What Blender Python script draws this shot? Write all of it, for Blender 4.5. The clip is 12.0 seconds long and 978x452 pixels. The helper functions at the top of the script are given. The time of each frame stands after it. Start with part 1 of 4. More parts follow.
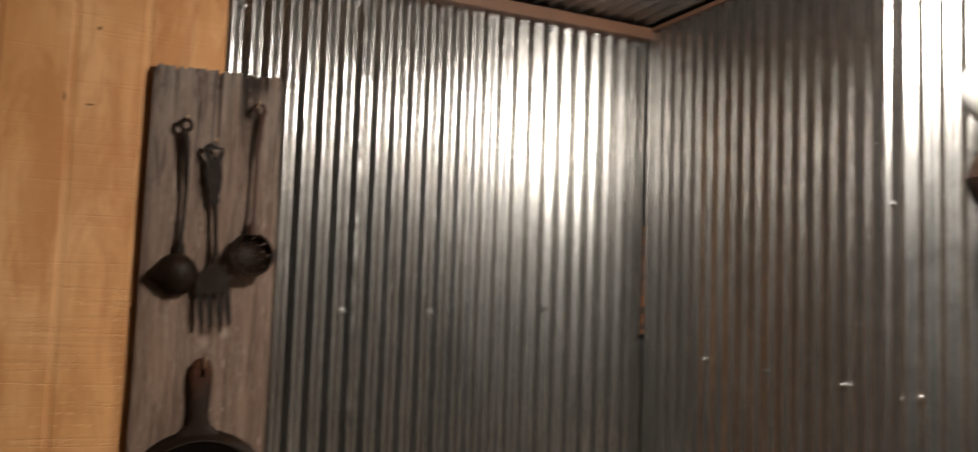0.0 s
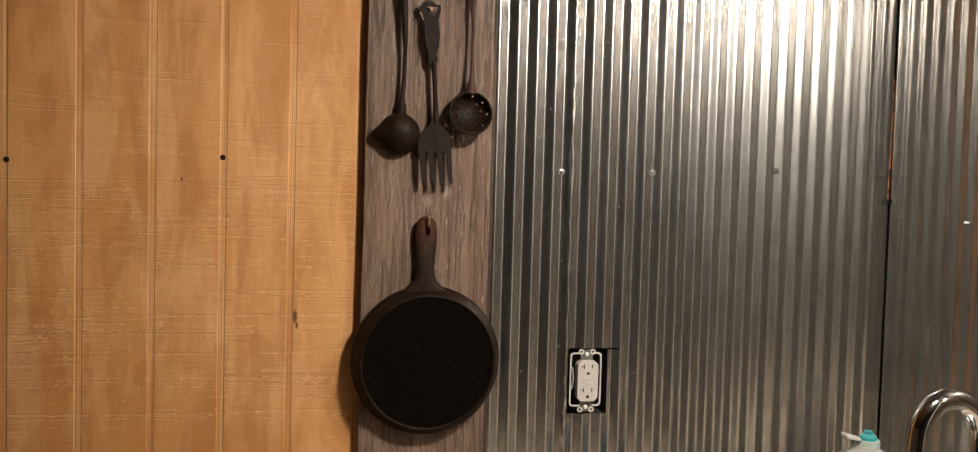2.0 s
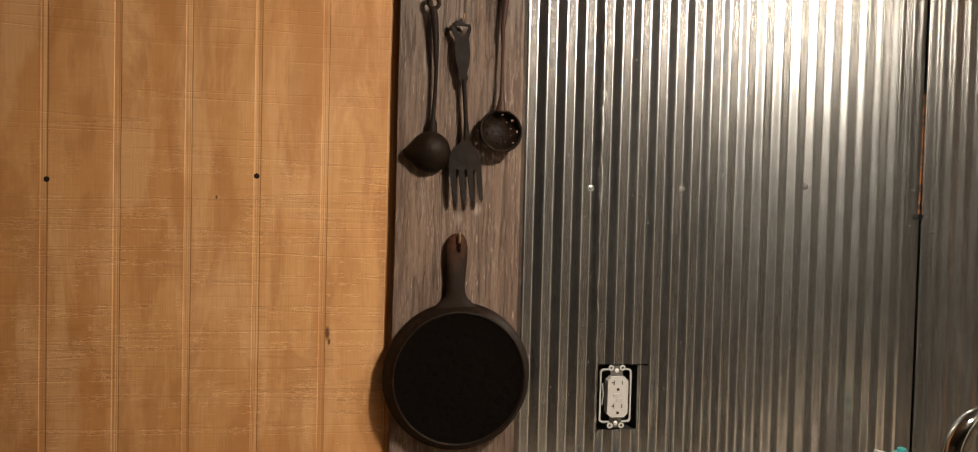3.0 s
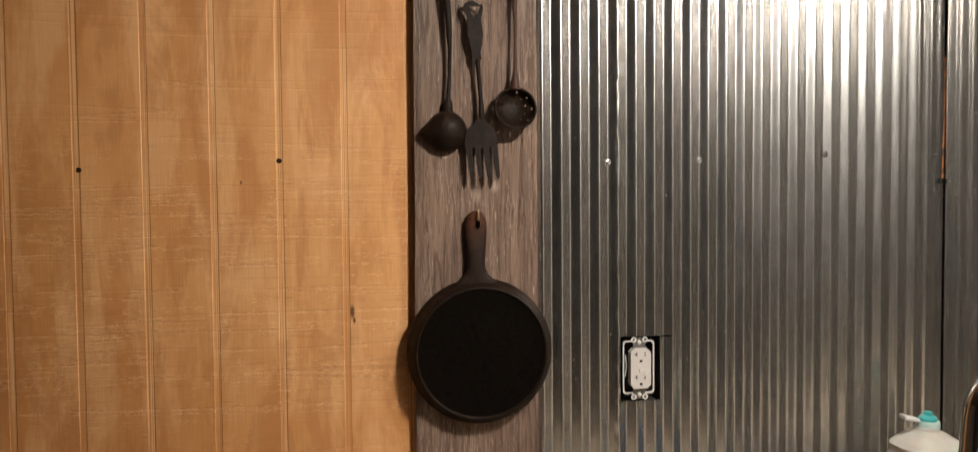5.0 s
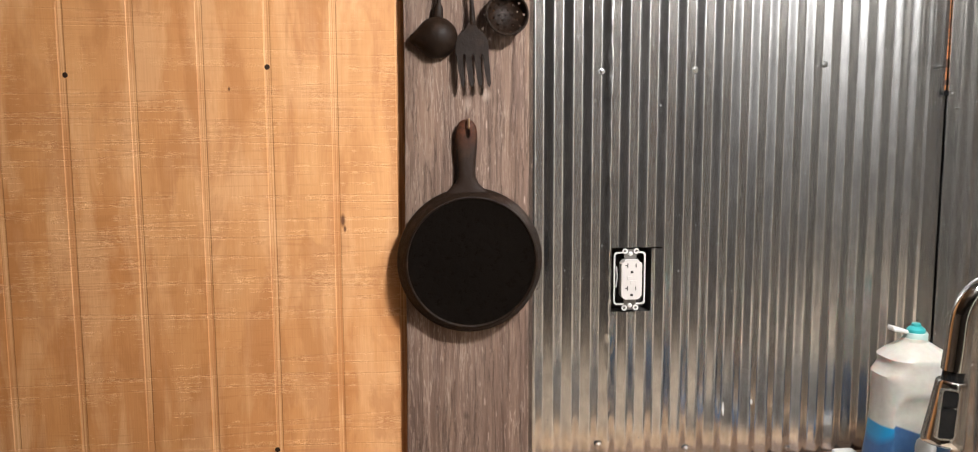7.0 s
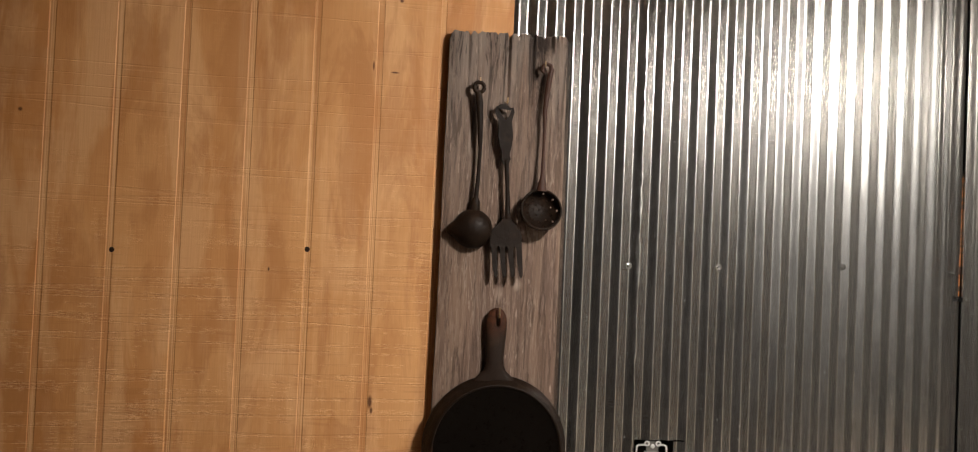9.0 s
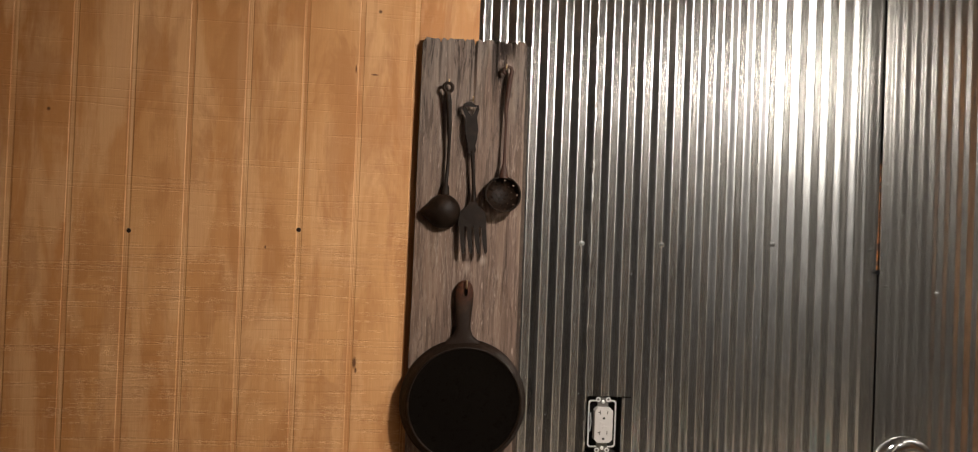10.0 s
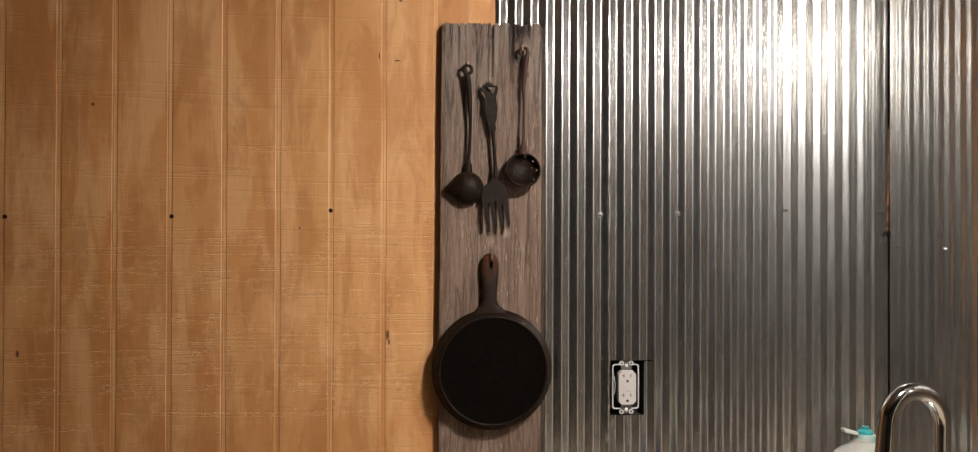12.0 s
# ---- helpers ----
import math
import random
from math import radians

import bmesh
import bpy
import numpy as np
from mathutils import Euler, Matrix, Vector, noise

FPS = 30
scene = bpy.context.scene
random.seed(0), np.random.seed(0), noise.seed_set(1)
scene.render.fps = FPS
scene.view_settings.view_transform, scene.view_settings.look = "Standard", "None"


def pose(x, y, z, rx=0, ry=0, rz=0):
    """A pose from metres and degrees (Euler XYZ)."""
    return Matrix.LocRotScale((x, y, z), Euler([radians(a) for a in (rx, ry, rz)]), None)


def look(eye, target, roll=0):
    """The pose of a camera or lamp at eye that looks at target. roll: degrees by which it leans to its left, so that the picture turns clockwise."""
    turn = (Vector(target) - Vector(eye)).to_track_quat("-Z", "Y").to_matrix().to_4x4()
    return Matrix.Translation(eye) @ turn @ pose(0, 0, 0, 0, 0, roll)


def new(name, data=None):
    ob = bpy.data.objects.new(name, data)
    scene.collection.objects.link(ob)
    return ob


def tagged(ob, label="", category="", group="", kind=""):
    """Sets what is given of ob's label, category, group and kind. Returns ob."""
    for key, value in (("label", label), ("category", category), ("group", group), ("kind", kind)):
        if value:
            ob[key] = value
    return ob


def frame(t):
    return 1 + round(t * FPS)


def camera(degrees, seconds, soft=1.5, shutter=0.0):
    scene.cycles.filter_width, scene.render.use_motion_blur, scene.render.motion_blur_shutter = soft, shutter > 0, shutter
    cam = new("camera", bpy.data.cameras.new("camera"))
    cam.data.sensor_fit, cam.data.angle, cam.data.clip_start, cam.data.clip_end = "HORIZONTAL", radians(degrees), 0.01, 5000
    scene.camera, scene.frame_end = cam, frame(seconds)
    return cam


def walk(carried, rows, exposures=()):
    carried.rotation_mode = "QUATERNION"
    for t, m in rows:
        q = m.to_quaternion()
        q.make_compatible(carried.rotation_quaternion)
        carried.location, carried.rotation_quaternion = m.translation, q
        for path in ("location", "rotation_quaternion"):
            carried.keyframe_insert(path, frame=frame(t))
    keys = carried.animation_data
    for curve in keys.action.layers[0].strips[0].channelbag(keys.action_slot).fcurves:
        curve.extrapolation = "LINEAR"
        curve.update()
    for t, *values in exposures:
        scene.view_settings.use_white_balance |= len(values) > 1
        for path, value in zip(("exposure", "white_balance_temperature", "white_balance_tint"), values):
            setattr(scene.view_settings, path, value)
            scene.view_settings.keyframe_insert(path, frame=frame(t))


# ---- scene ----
cam = camera(58.0, 12.0, soft=1.1, shutter=0.4)
PATH = [
    (0, (-0.197, -1.449, 1.587), (0.664, 0.349, 1.748), 2.0),
    (0.5, (-0.203, -1.389, 1.549), (0.42, 0.509, 1.635), 1.6),
    (1, (-0.192, -1.381, 1.523), (0.389, 0.531, 1.437), 1.9),
    (1.5, (-0.187, -1.381, 1.525), (0.29, 0.559, 1.431), 1.7),
    (2, (-0.192, -1.395, 1.53), (0.23, 0.558, 1.438), 1.6),
    (2.5, (-0.199, -1.406, 1.551), (0.198, 0.552, 1.457), 1.5),
    (3, (-0.209, -1.401, 1.539), (0.167, 0.562, 1.471), 1.4),
    (4.8, (-0.19, -1.434, 1.517), (0.12, 0.541, 1.478), -0.4),
    (5, (-0.177, -1.43, 1.515), (0.107, 0.548, 1.429), -0.5),
    (5.5, (-0.161, -1.415, 1.504), (0.104, 0.559, 1.325), -0.5),
    (6, (-0.152, -1.416, 1.487), (0.112, 0.553, 1.253), -0.3),
    (6.5, (-0.148, -1.426, 1.479), (0.113, 0.541, 1.232), -0.3),
    (7, (-0.143, -1.429, 1.485), (0.112, 0.539, 1.236), -0.2),
    (7.5, (-0.16, -1.43, 1.504), (0.108, 0.552, 1.508), 1.6),
    (7.7, (-0.162, -1.435, 1.495), (0.098, 0.546, 1.579), 2.2),
    (9.3, (-0.213, -1.458, 1.586), (0.057, 0.523, 1.606), 2.5),
    (9.5, (-0.199, -1.508, 1.586), (0.071, 0.474, 1.591), 2.5),
    (10, (-0.169, -1.661, 1.557), (0.09, 0.322, 1.587), 2.2),
    (10.5, (-0.172, -1.712, 1.557), (0.079, 0.272, 1.584), 2.2),
    (11, (-0.176, -1.736, 1.516), (0.065, 0.249, 1.56), 2.0),
    (11.5, (-0.179, -1.733, 1.513), (0.052, 0.254, 1.523), 0.1),
    (12, (-0.178, -1.74, 1.519), (0.03, 0.249, 1.534), 0.2),
]
walk(cam, [(t, look(eye, target, roll)) for t, eye, target, roll in PATH],
     [(0, -0.48, 6700, 10), (0.5, -0.2, 6700, 10), (1, 0.1, 6800, 10), (1.5, 0.12, 6950, 10), (3, -0.03, 7200, 10), (5, 0.15, 6800, 10), (5.5, 0.52, 6450, 10), (6, 0.80, 6250, 10),
      (6.5, 0.94, 6050, 10), (7, 0.92, 6050, 10), (7.5, 0.5, 6400, 10), (9.5, -0.06, 6600, 10), (11, 0.05, 6550, 10), (11.5, 0.1, 6500, 10), (12, 0.1, 6500, 10)])

# ---- light ----
world = bpy.data.worlds.new("room_air")
world.use_nodes = True
world.node_tree.nodes["Background"].inputs[0].default_value = (1.0, 0.9, 0.8, 1)
world.node_tree.nodes["Background"].inputs[1].default_value = 0.02
scene.world = world

LAMP = Vector((0.44, -0.93, 2.139))   # where the ceiling lamp hangs
LAMP_GLOW = 500.0


# ---- materials ----
class Nodes:
    """Short-hand for one node material."""

    def __init__(self, name):
        self.mat = bpy.data.materials.new(name)
        self.mat.use_nodes = True
        self.tree = self.mat.node_tree
        self.bsdf = self.tree.nodes["Principled BSDF"]
        self.obj = self.add("ShaderNodeTexCoord").outputs["Object"]

    def add(self, kind):
        return self.tree.nodes.new(kind)

    def link(self, a, b):
        self.tree.links.new(a, b)

    def put(self, socket, value):
        if isinstance(value, bpy.types.NodeSocket):
            self.link(value, socket)
        else:
            socket.default_value = value

    def scaled(self, scale, shift=(0, 0, 0)):
        m = self.add("ShaderNodeMapping")
        m.inputs["Scale"].default_value = scale
        m.inputs["Location"].default_value = shift
        self.link(self.obj, m.inputs["Vector"])
        return m.outputs[0]

    def noise(self, scale, detail=4, rough=0.55, shift=(0, 0, 0), distort=0.0):
        n = self.add("ShaderNodeTexNoise")
        self.link(self.scaled(scale, shift), n.inputs["Vector"])
        n.inputs["Scale"].default_value = 1.0
        n.inputs["Detail"].default_value = detail
        n.inputs["Roughness"].default_value = rough
        n.inputs["Distortion"].default_value = distort
        return n.outputs["Fac"]

    def ramp(self, fac, *stops):
        r = self.add("ShaderNodeValToRGB")
        while len(r.color_ramp.elements) < len(stops):
            r.color_ramp.elements.new(0.5)
        for e, (p, c) in zip(r.color_ramp.elements, stops):
            e.position = p
            e.color = (*c, 1) if isinstance(c, tuple) else (c, c, c, 1)
        self.link(fac, r.inputs[0])
        return r.outputs[0]

    def mix(self, fac, a, b, mode="MIX"):
        m = self.add("ShaderNodeMix")
        m.data_type, m.blend_type = "RGBA", mode
        self.put(m.inputs[0], fac)
        for socket, v in ((m.inputs[6], a), (m.inputs[7], b)):
            self.put(socket, (*v, 1) if isinstance(v, tuple) else v)
        return m.outputs[2]

    def math(self, op, a, b=0.0, c=0.0):
        m = self.add("ShaderNodeMath")
        m.operation = op
        for socket, v in zip(m.inputs, (a, b, c)):
            self.put(socket, v)
        return m.outputs[0]

    def spot(self, centre, radii, soft=0.3):
        """1 inside an ellipsoid round centre, 0 outside."""
        m = self.add("ShaderNodeMapping")
        m.inputs["Location"].default_value = [-c / r for c, r in zip(centre, radii)]
        m.inputs["Scale"].default_value = [1 / r for r in radii]
        self.link(self.obj, m.inputs["Vector"])
        d = self.add("ShaderNodeVectorMath")
        d.operation = "LENGTH"
        self.link(m.outputs[0], d.inputs[0])
        s = self.add("ShaderNodeMapRange")
        s.inputs["From Min"].default_value, s.inputs["From Max"].default_value = 1 + soft, 1 - soft
        self.link(d.outputs["Value"], s.inputs["Value"])
        return s.outputs[0]

    def lines(self, value, width):
        """Thin lines where a smooth value crosses its middle."""
        return self.ramp(self.math("ABSOLUTE", self.math("SUBTRACT", value, 0.5)), (width * 0.4, 1.0), (width, 0.0))

    def bump(self, height, distance, strength=1.0):
        b = self.add("ShaderNodeBump")
        b.inputs["Strength"].default_value = strength
        b.inputs["Distance"].default_value = distance
        self.link(height, b.inputs["Height"])
        self.link(b.outputs[0], self.bsdf.inputs["Normal"])

    def done(self, color, rough=0.5, metal=0.0, **more):
        self.put(self.bsdf.inputs["Base Color"], (*color, 1) if isinstance(color, tuple) else color)
        self.put(self.bsdf.inputs["Roughness"], rough)
        self.bsdf.inputs["Metallic"].default_value = metal
        for key, v in more.items():
            self.put(self.bsdf.inputs[key.replace("_", " ")], v)
        return self.mat


def plain(name, color, rough=0.5, metal=0.0, vary=0.12, grain=60, bump=0.0, **more):
    n = Nodes(name)
    f = n.noise((grain,) * 3, 5)
    dark = tuple(c * (1 - vary) for c in color)
    lite = tuple(min(1, c * (1 + vary)) for c in color)
    if bump:
        n.bump(f, bump)
    g = n.noise((grain * 0.15,) * 3, 3)
    return n.done(n.ramp(n.math("MULTIPLY_ADD", g, 0.5, n.math("MULTIPLY", f, 0.5)), (0.3, dark), (0.7, lite)), rough, metal, **more)


def plywood(name, groove=False):
    """Stained rough-sawn veneer: upright figure, pale rubbed patches, level saw marks."""
    n = Nodes(name)
    blot = n.noise((6, 5, 1.7), 5, 0.6, distort=0.5)
    grain = n.noise((420, 50, 9), 3)
    step = n.noise((2.6, 1, 34), 2, 0.5, shift=(0, 0, 7))
    base = n.ramp(blot, (0.34, (0.37, 0.163, 0.052)), (0.50, (0.505, 0.248, 0.092)), (0.66, (0.60, 0.33, 0.145)))
    ruddy = n.ramp(n.noise((8, 5, 2.4), 4, 0.6, shift=(2, 0, 8)), (0.44, 0.0), (0.66, 0.7))
    base = n.mix(ruddy, base, (0.44, 0.188, 0.062))
    # veneer paler beside the board, partly standing in for stronger light there
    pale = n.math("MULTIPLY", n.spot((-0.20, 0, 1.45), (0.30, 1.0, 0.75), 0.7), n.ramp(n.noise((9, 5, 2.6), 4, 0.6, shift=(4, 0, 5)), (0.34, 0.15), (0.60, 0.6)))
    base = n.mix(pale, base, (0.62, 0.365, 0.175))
    # rubbed patches stop at the saw marks
    patch = n.math("MULTIPLY_ADD", step, 0.16, n.noise((19, 6, 3.4), 5, 0.6, shift=(1, 0, 3), distort=0.5))
    base = n.mix(n.ramp(patch, (0.55, 0.0), (0.67, 0.60)), base, (0.67, 0.415, 0.225))
    stain = n.math("MULTIPLY_ADD", step, 0.12, n.noise((15, 6, 4.2), 5, 0.6, shift=(9, 0, 1), distort=0.5))
    base = n.mix(n.ramp(stain, (0.55, 0.0), (0.64, 0.48)), base, (0.36, 0.158, 0.055))
    base = n.mix(n.math("MULTIPLY", n.ramp(grain, (0.3, 1.0), (0.6, 0.0)), 0.16), base, (0.36, 0.17, 0.07))
    height = n.add("ShaderNodeSeparateXYZ")
    n.link(n.obj, height.inputs[0])
    worn = n.add("ShaderNodeMapRange")
    worn.inputs["From Min"].default_value, worn.inputs["From Max"].default_value = 1.78, 1.42
    worn.inputs["To Min"].default_value = 0.12
    n.link(height.outputs["Z"], worn.inputs["Value"])
    saw = n.noise((0.9, 1, 30), 2, 0.5, shift=(0, 0, 9))
    fine = n.noise((1.6, 1, 74), 2, 0.5, shift=(0, 0, 4))
    broken = n.ramp(n.noise((24, 3, 17), 4, 0.6, shift=(5, 0, 2)), (0.42, 0.0), (0.56, 1.0))
    dash = n.ramp(n.noise((95, 5, 520), 5, 0.7), (0.47, 0.0), (0.57, 1.0))
    cut = n.math("MULTIPLY", n.lines(saw, 0.016), n.math("MULTIPLY_ADD", broken, 0.6, 0.4))
    chatter = n.math("MULTIPLY", n.math("MULTIPLY", n.lines(n.math("ADD", saw, 0.012), 0.042), dash), broken)
    scuff = n.math("MULTIPLY", n.math("MULTIPLY", n.lines(fine, 0.045), dash), n.ramp(n.noise((21, 3, 11), 4, 0.6, shift=(2, 0, 6)), (0.50, 0.0), (0.60, 1.0)))
    tooth = n.math("MULTIPLY", n.math("MAXIMUM", chatter, scuff), worn.outputs[0])
    base = n.mix(n.math("MULTIPLY", n.math("MULTIPLY", cut, worn.outputs[0]), 0.32), base, (0.31, 0.128, 0.043))
    base = n.mix(n.math("MULTIPLY", n.math("MULTIPLY", n.lines(fine, 0.02), n.math("MULTIPLY", broken, worn.outputs[0])), 0.30), base, (0.33, 0.14, 0.05))
    base = n.mix(n.math("MULTIPLY", tooth, 0.40), base, (0.80, 0.55, 0.32))
    if groove:
        reed = n.noise((560, 30, 1.4), 2)
        base = n.mix(0.55, base, n.ramp(reed, (0.38, (0.33, 0.14, 0.05)), (0.50, (0.66, 0.40, 0.20)), (0.62, (0.76, 0.51, 0.29))))
        base = n.mix(n.ramp(n.noise((7, 4, 3.4), 4, 0.6), (0.47, 0.0), (0.58, 0.70)), base, (0.44, 0.20, 0.072))
    else:
        for at, size in (((-0.195, 0, 1.318), (0.0034, 0.05, 0.0095)), ((-0.192, 0, 1.304), (0.0020, 0.05, 0.005)), ((-0.60, 0, 1.995), (0.003, 0.05, 0.004)),
                         ((-0.752, 0, 1.76), (0.003, 0.05, 0.003)), ((-0.213, 0, 1.865), (0.0014, 0.05, 0.007)), ((-0.178, 0, 1.856), (0.006, 0.05, 0.0014)), ((-0.885, 0, 1.288), (0.003, 0.05, 0.006)),
                         ((-0.365, 0, 1.527), (0.0014, 0.05, 0.003)), ((-0.172, 0, 1.975), (0.003, 0.05, 0.003))):
            base = n.mix(n.math("MULTIPLY", n.spot(at, size, 0.4), 0.9), base, (0.075, 0.022, 0.005))
    base = n.mix(1.0, base, (1.0, 0.905, 0.79), "MULTIPLY")
    n.bump(n.math("ADD", n.math("MULTIPLY", grain, 0.4), n.math("SUBTRACT", n.math("MULTIPLY", tooth, 0.5), n.math("MULTIPLY", cut, 0.8))), 0.0004)
    return n.done(base, n.ramp(blot, (0.3, 0.50), (0.7, 0.62)), Specular_IOR_Level=0.3)


def old_board(name):
    """Weathered softwood: fine fibres, hairline checks, pale flecks, rot towards the top."""
    n = Nodes(name)
    fibre = n.noise((240, 60, 13), 8, 0.72, distort=0.5)
    wide = n.noise((26, 20, 1.8), 5, 0.6, distort=0.9)
    blot = n.noise((11, 9, 4), 4)
    base = n.ramp(fibre, (0.34, (0.120, 0.083, 0.066)), (0.50, (0.172, 0.122, 0.097)), (0.66, (0.225, 0.167, 0.136)))
    base = n.mix(n.ramp(wide, (0.40, 0.55), (0.52, 0.0)), base, (0.115, 0.080, 0.068))
    base = n.mix(n.ramp(wide, (0.53, 0.0), (0.66, 0.55)), base, (0.25, 0.188, 0.148))
    base = n.mix(n.ramp(blot, (0.50, 0.0), (0.66, 0.4)), base, (0.215, 0.145, 0.105))
    some = n.ramp(n.noise((14, 9, 5), 4, 0.6, shift=(3, 0, 1)), (0.42, 0.0), (0.58, 1.0))
    hair = n.lines(n.noise((125, 40, 6.5), 4, 0.65, shift=(2, 0, 6), distort=0.3), 0.026)
    base = n.mix(n.math("MULTIPLY", hair, n.math("MULTIPLY_ADD", some, 0.55, 0.12)), base, (0.37, 0.305, 0.265))
    check = n.lines(n.noise((60, 30, 3.2), 5, 0.65, shift=(6, 0, 2), distort=0.3), 0.016)
    base = n.mix(n.math("MULTIPLY", check, n.math("MULTIPLY_ADD", some, -0.35, 0.48)), base, (0.045, 0.030, 0.025))
    low = n.add("ShaderNodeSeparateXYZ")
    n.link(n.obj, low.inputs[0])
    worn = n.noise((60, 30, 5.5), 7, 0.75, shift=(4, 0, 7), distort=0.6)
    rot = n.add("ShaderNodeMapRange")
    rot.inputs["From Min"].default_value, rot.inputs["From Max"].default_value = 1.62, 1.90
    rot.inputs["To Min"].default_value = 0.08
    n.link(low.outputs["Z"], rot.inputs["Value"])
    grey = n.ramp(n.noise((22, 12, 3.5), 5, 0.65, shift=(1, 0, 9)), (0.40, 0.15), (0.58, 0.8))
    base = n.mix(n.math("MULTIPLY", grey, rot.outputs[0]), base, (0.225, 0.202, 0.188))
    base = n.mix(n.math("MULTIPLY", n.ramp(worn, (0.42, 0.9), (0.48, 0.0)), rot.outputs[0]), base, (0.034, 0.025, 0.021))
    base = n.mix(n.math("MULTIPLY", n.ramp(worn, (0.55, 0.0), (0.62, 0.6)), rot.outputs[0]), base, (0.36, 0.29, 0.245))
    fleck = n.ramp(n.noise((210, 60, 34), 2, 0.5, shift=(5, 0, 3)), (0.68, 0.0), (0.73, 0.75))
    base = n.mix(fleck, base, (0.40, 0.33, 0.29))
    # the near-black pair at z 1.922 paints shade into the broken-out recess
    for at, size, c in (((-0.052, 0, 1.745), (0.004, 0.05, 0.016), (0.42, 0.36, 0.32)), ((0.006, 0, 1.502), (0.006, 0.05, 0.010), (0.40, 0.33, 0.29)),
                        ((0.036, 0, 1.517), (0.006, 0.05, 0.008), (0.46, 0.40, 0.36)), ((0.005, 0, 1.905), (0.004, 0.05, 0.005), (0.02, 0.013, 0.01)),
                        ((0.0, 0, 0.99), (0.004, 0.05, 0.006), (0.02, 0.013, 0.01)), ((0.066, 0, 1.922), (0.015, 0.05, 0.026), (0.022, 0.015, 0.013)), ((0.066, 0, 1.922), (0.015, 0.05, 0.026), (0.022, 0.015, 0.013)),
                        ((0.075, 0, 1.83), (0.005, 0.05, 0.006), (0.03, 0.02, 0.017))):
        base = n.mix(n.math("MULTIPLY", n.spot(at, size, 0.6), 0.7), base, c)
    base = n.mix(1.0, base, (0.87, 0.775, 0.70), "MULTIPLY")
    n.bump(n.math("SUBTRACT", n.math("MULTIPLY_ADD", wide, 0.8, fibre), n.math("MULTIPLY", check, 0.6)), 0.0022)
    return n.done(base, 0.8, Specular_IOR_Level=0.25)


def galvanised(name, tone=0.60, rough=0.2, along=(0, 0, 1), smear=0.6, dulled=0.09):
    """Rolled zinc-coated sheet: its gloss is drawn out along the ribs."""
    n = Nodes(name)
    spangle = n.add("ShaderNodeTexVoronoi")
    n.link(n.scaled((150, 150, 90)), spangle.inputs["Vector"])
    spangle.inputs["Scale"].default_value = 1.0
    cloud = n.noise((14, 14, 5), 5, 0.6)
    streak = n.noise((260, 260, 2.5), 4)
    speck = n.ramp(n.noise((420, 420, 240), 1.0, 0.5), (0.765, 0.0), (0.80, 1.0))
    mott = n.ramp(n.noise((75, 75, 34), 6, 0.72), (0.36, 0.84), (0.58, 1.06))
    v = n.ramp(n.math("MULTIPLY_ADD", cloud, 0.6, n.math("MULTIPLY", streak, 0.4)), (0.34, tone * 0.84), (0.66, tone * 1.08))
    col = n.mix(n.math("MULTIPLY", spangle.outputs["Color"], 0.18), v, (0.40, 0.40, 0.40))
    col = n.mix(1.0, col, mott, "MULTIPLY")
    col = n.mix(1.0, col, (1.0, 0.975, 0.93), "MULTIPLY")
    col = n.mix(n.math("MULTIPLY", speck, 0.35), col, (0.85, 0.84, 0.82))
    dust = n.add("ShaderNodeTexVoronoi")
    n.link(n.scaled((62, 62, 50), (0, 0.004, 0)), dust.inputs["Vector"])
    dust.inputs["Scale"].default_value = 1.0
    pick = n.add("ShaderNodeSeparateColor")
    n.link(dust.outputs["Color"], pick.inputs[0])
    drop = n.math("MULTIPLY", n.ramp(dust.outputs["Distance"], (0.055, 1.0), (0.085, 0.0)), n.math("GREATER_THAN", pick.outputs[0], 0.45))
    speck = n.math("MAXIMUM", speck, drop)
    col = n.mix(n.math("MULTIPLY", drop, 0.7), col, (0.82, 0.81, 0.78))
    r = n.ramp(cloud, (0.3, rough * 0.92), (0.7, rough * 1.08))
    axis = n.add("ShaderNodeCombineXYZ")
    for socket, a in zip(axis.inputs, along):
        socket.default_value = a
    n.link(axis.outputs[0], n.bsdf.inputs["Tangent"])
    n.link(n.math("MULTIPLY_ADD", speck, -0.30, 0.985), n.bsdf.inputs["Metallic"])
    n.done(col, r, 0.99, Anisotropic=smear)
    # part of the zinc is dulled: a wider gloss over the same colour
    dull = n.add("ShaderNodeBsdfPrincipled")
    n.link(col, dull.inputs["Base Color"])
    n.link(axis.outputs[0], dull.inputs["Tangent"])
    dull.inputs["Metallic"].default_value, dull.inputs["Roughness"].default_value, dull.inputs["Anisotropic"].default_value = 0.98, rough * 1.75, smear
    both = n.add("ShaderNodeMixShader")
    n.link(n.ramp(n.noise((75, 75, 34), 5, 0.7, shift=(3, 3, 1)), (0.36, dulled - 0.05), (0.62, dulled + 0.06)), both.inputs[0])
    n.link(n.bsdf.outputs[0], both.inputs[1])
    n.link(dull.outputs[0], both.inputs[2])
    n.link(both.outputs[0], n.tree.nodes["Material Output"].inputs["Surface"])
    return n.mat


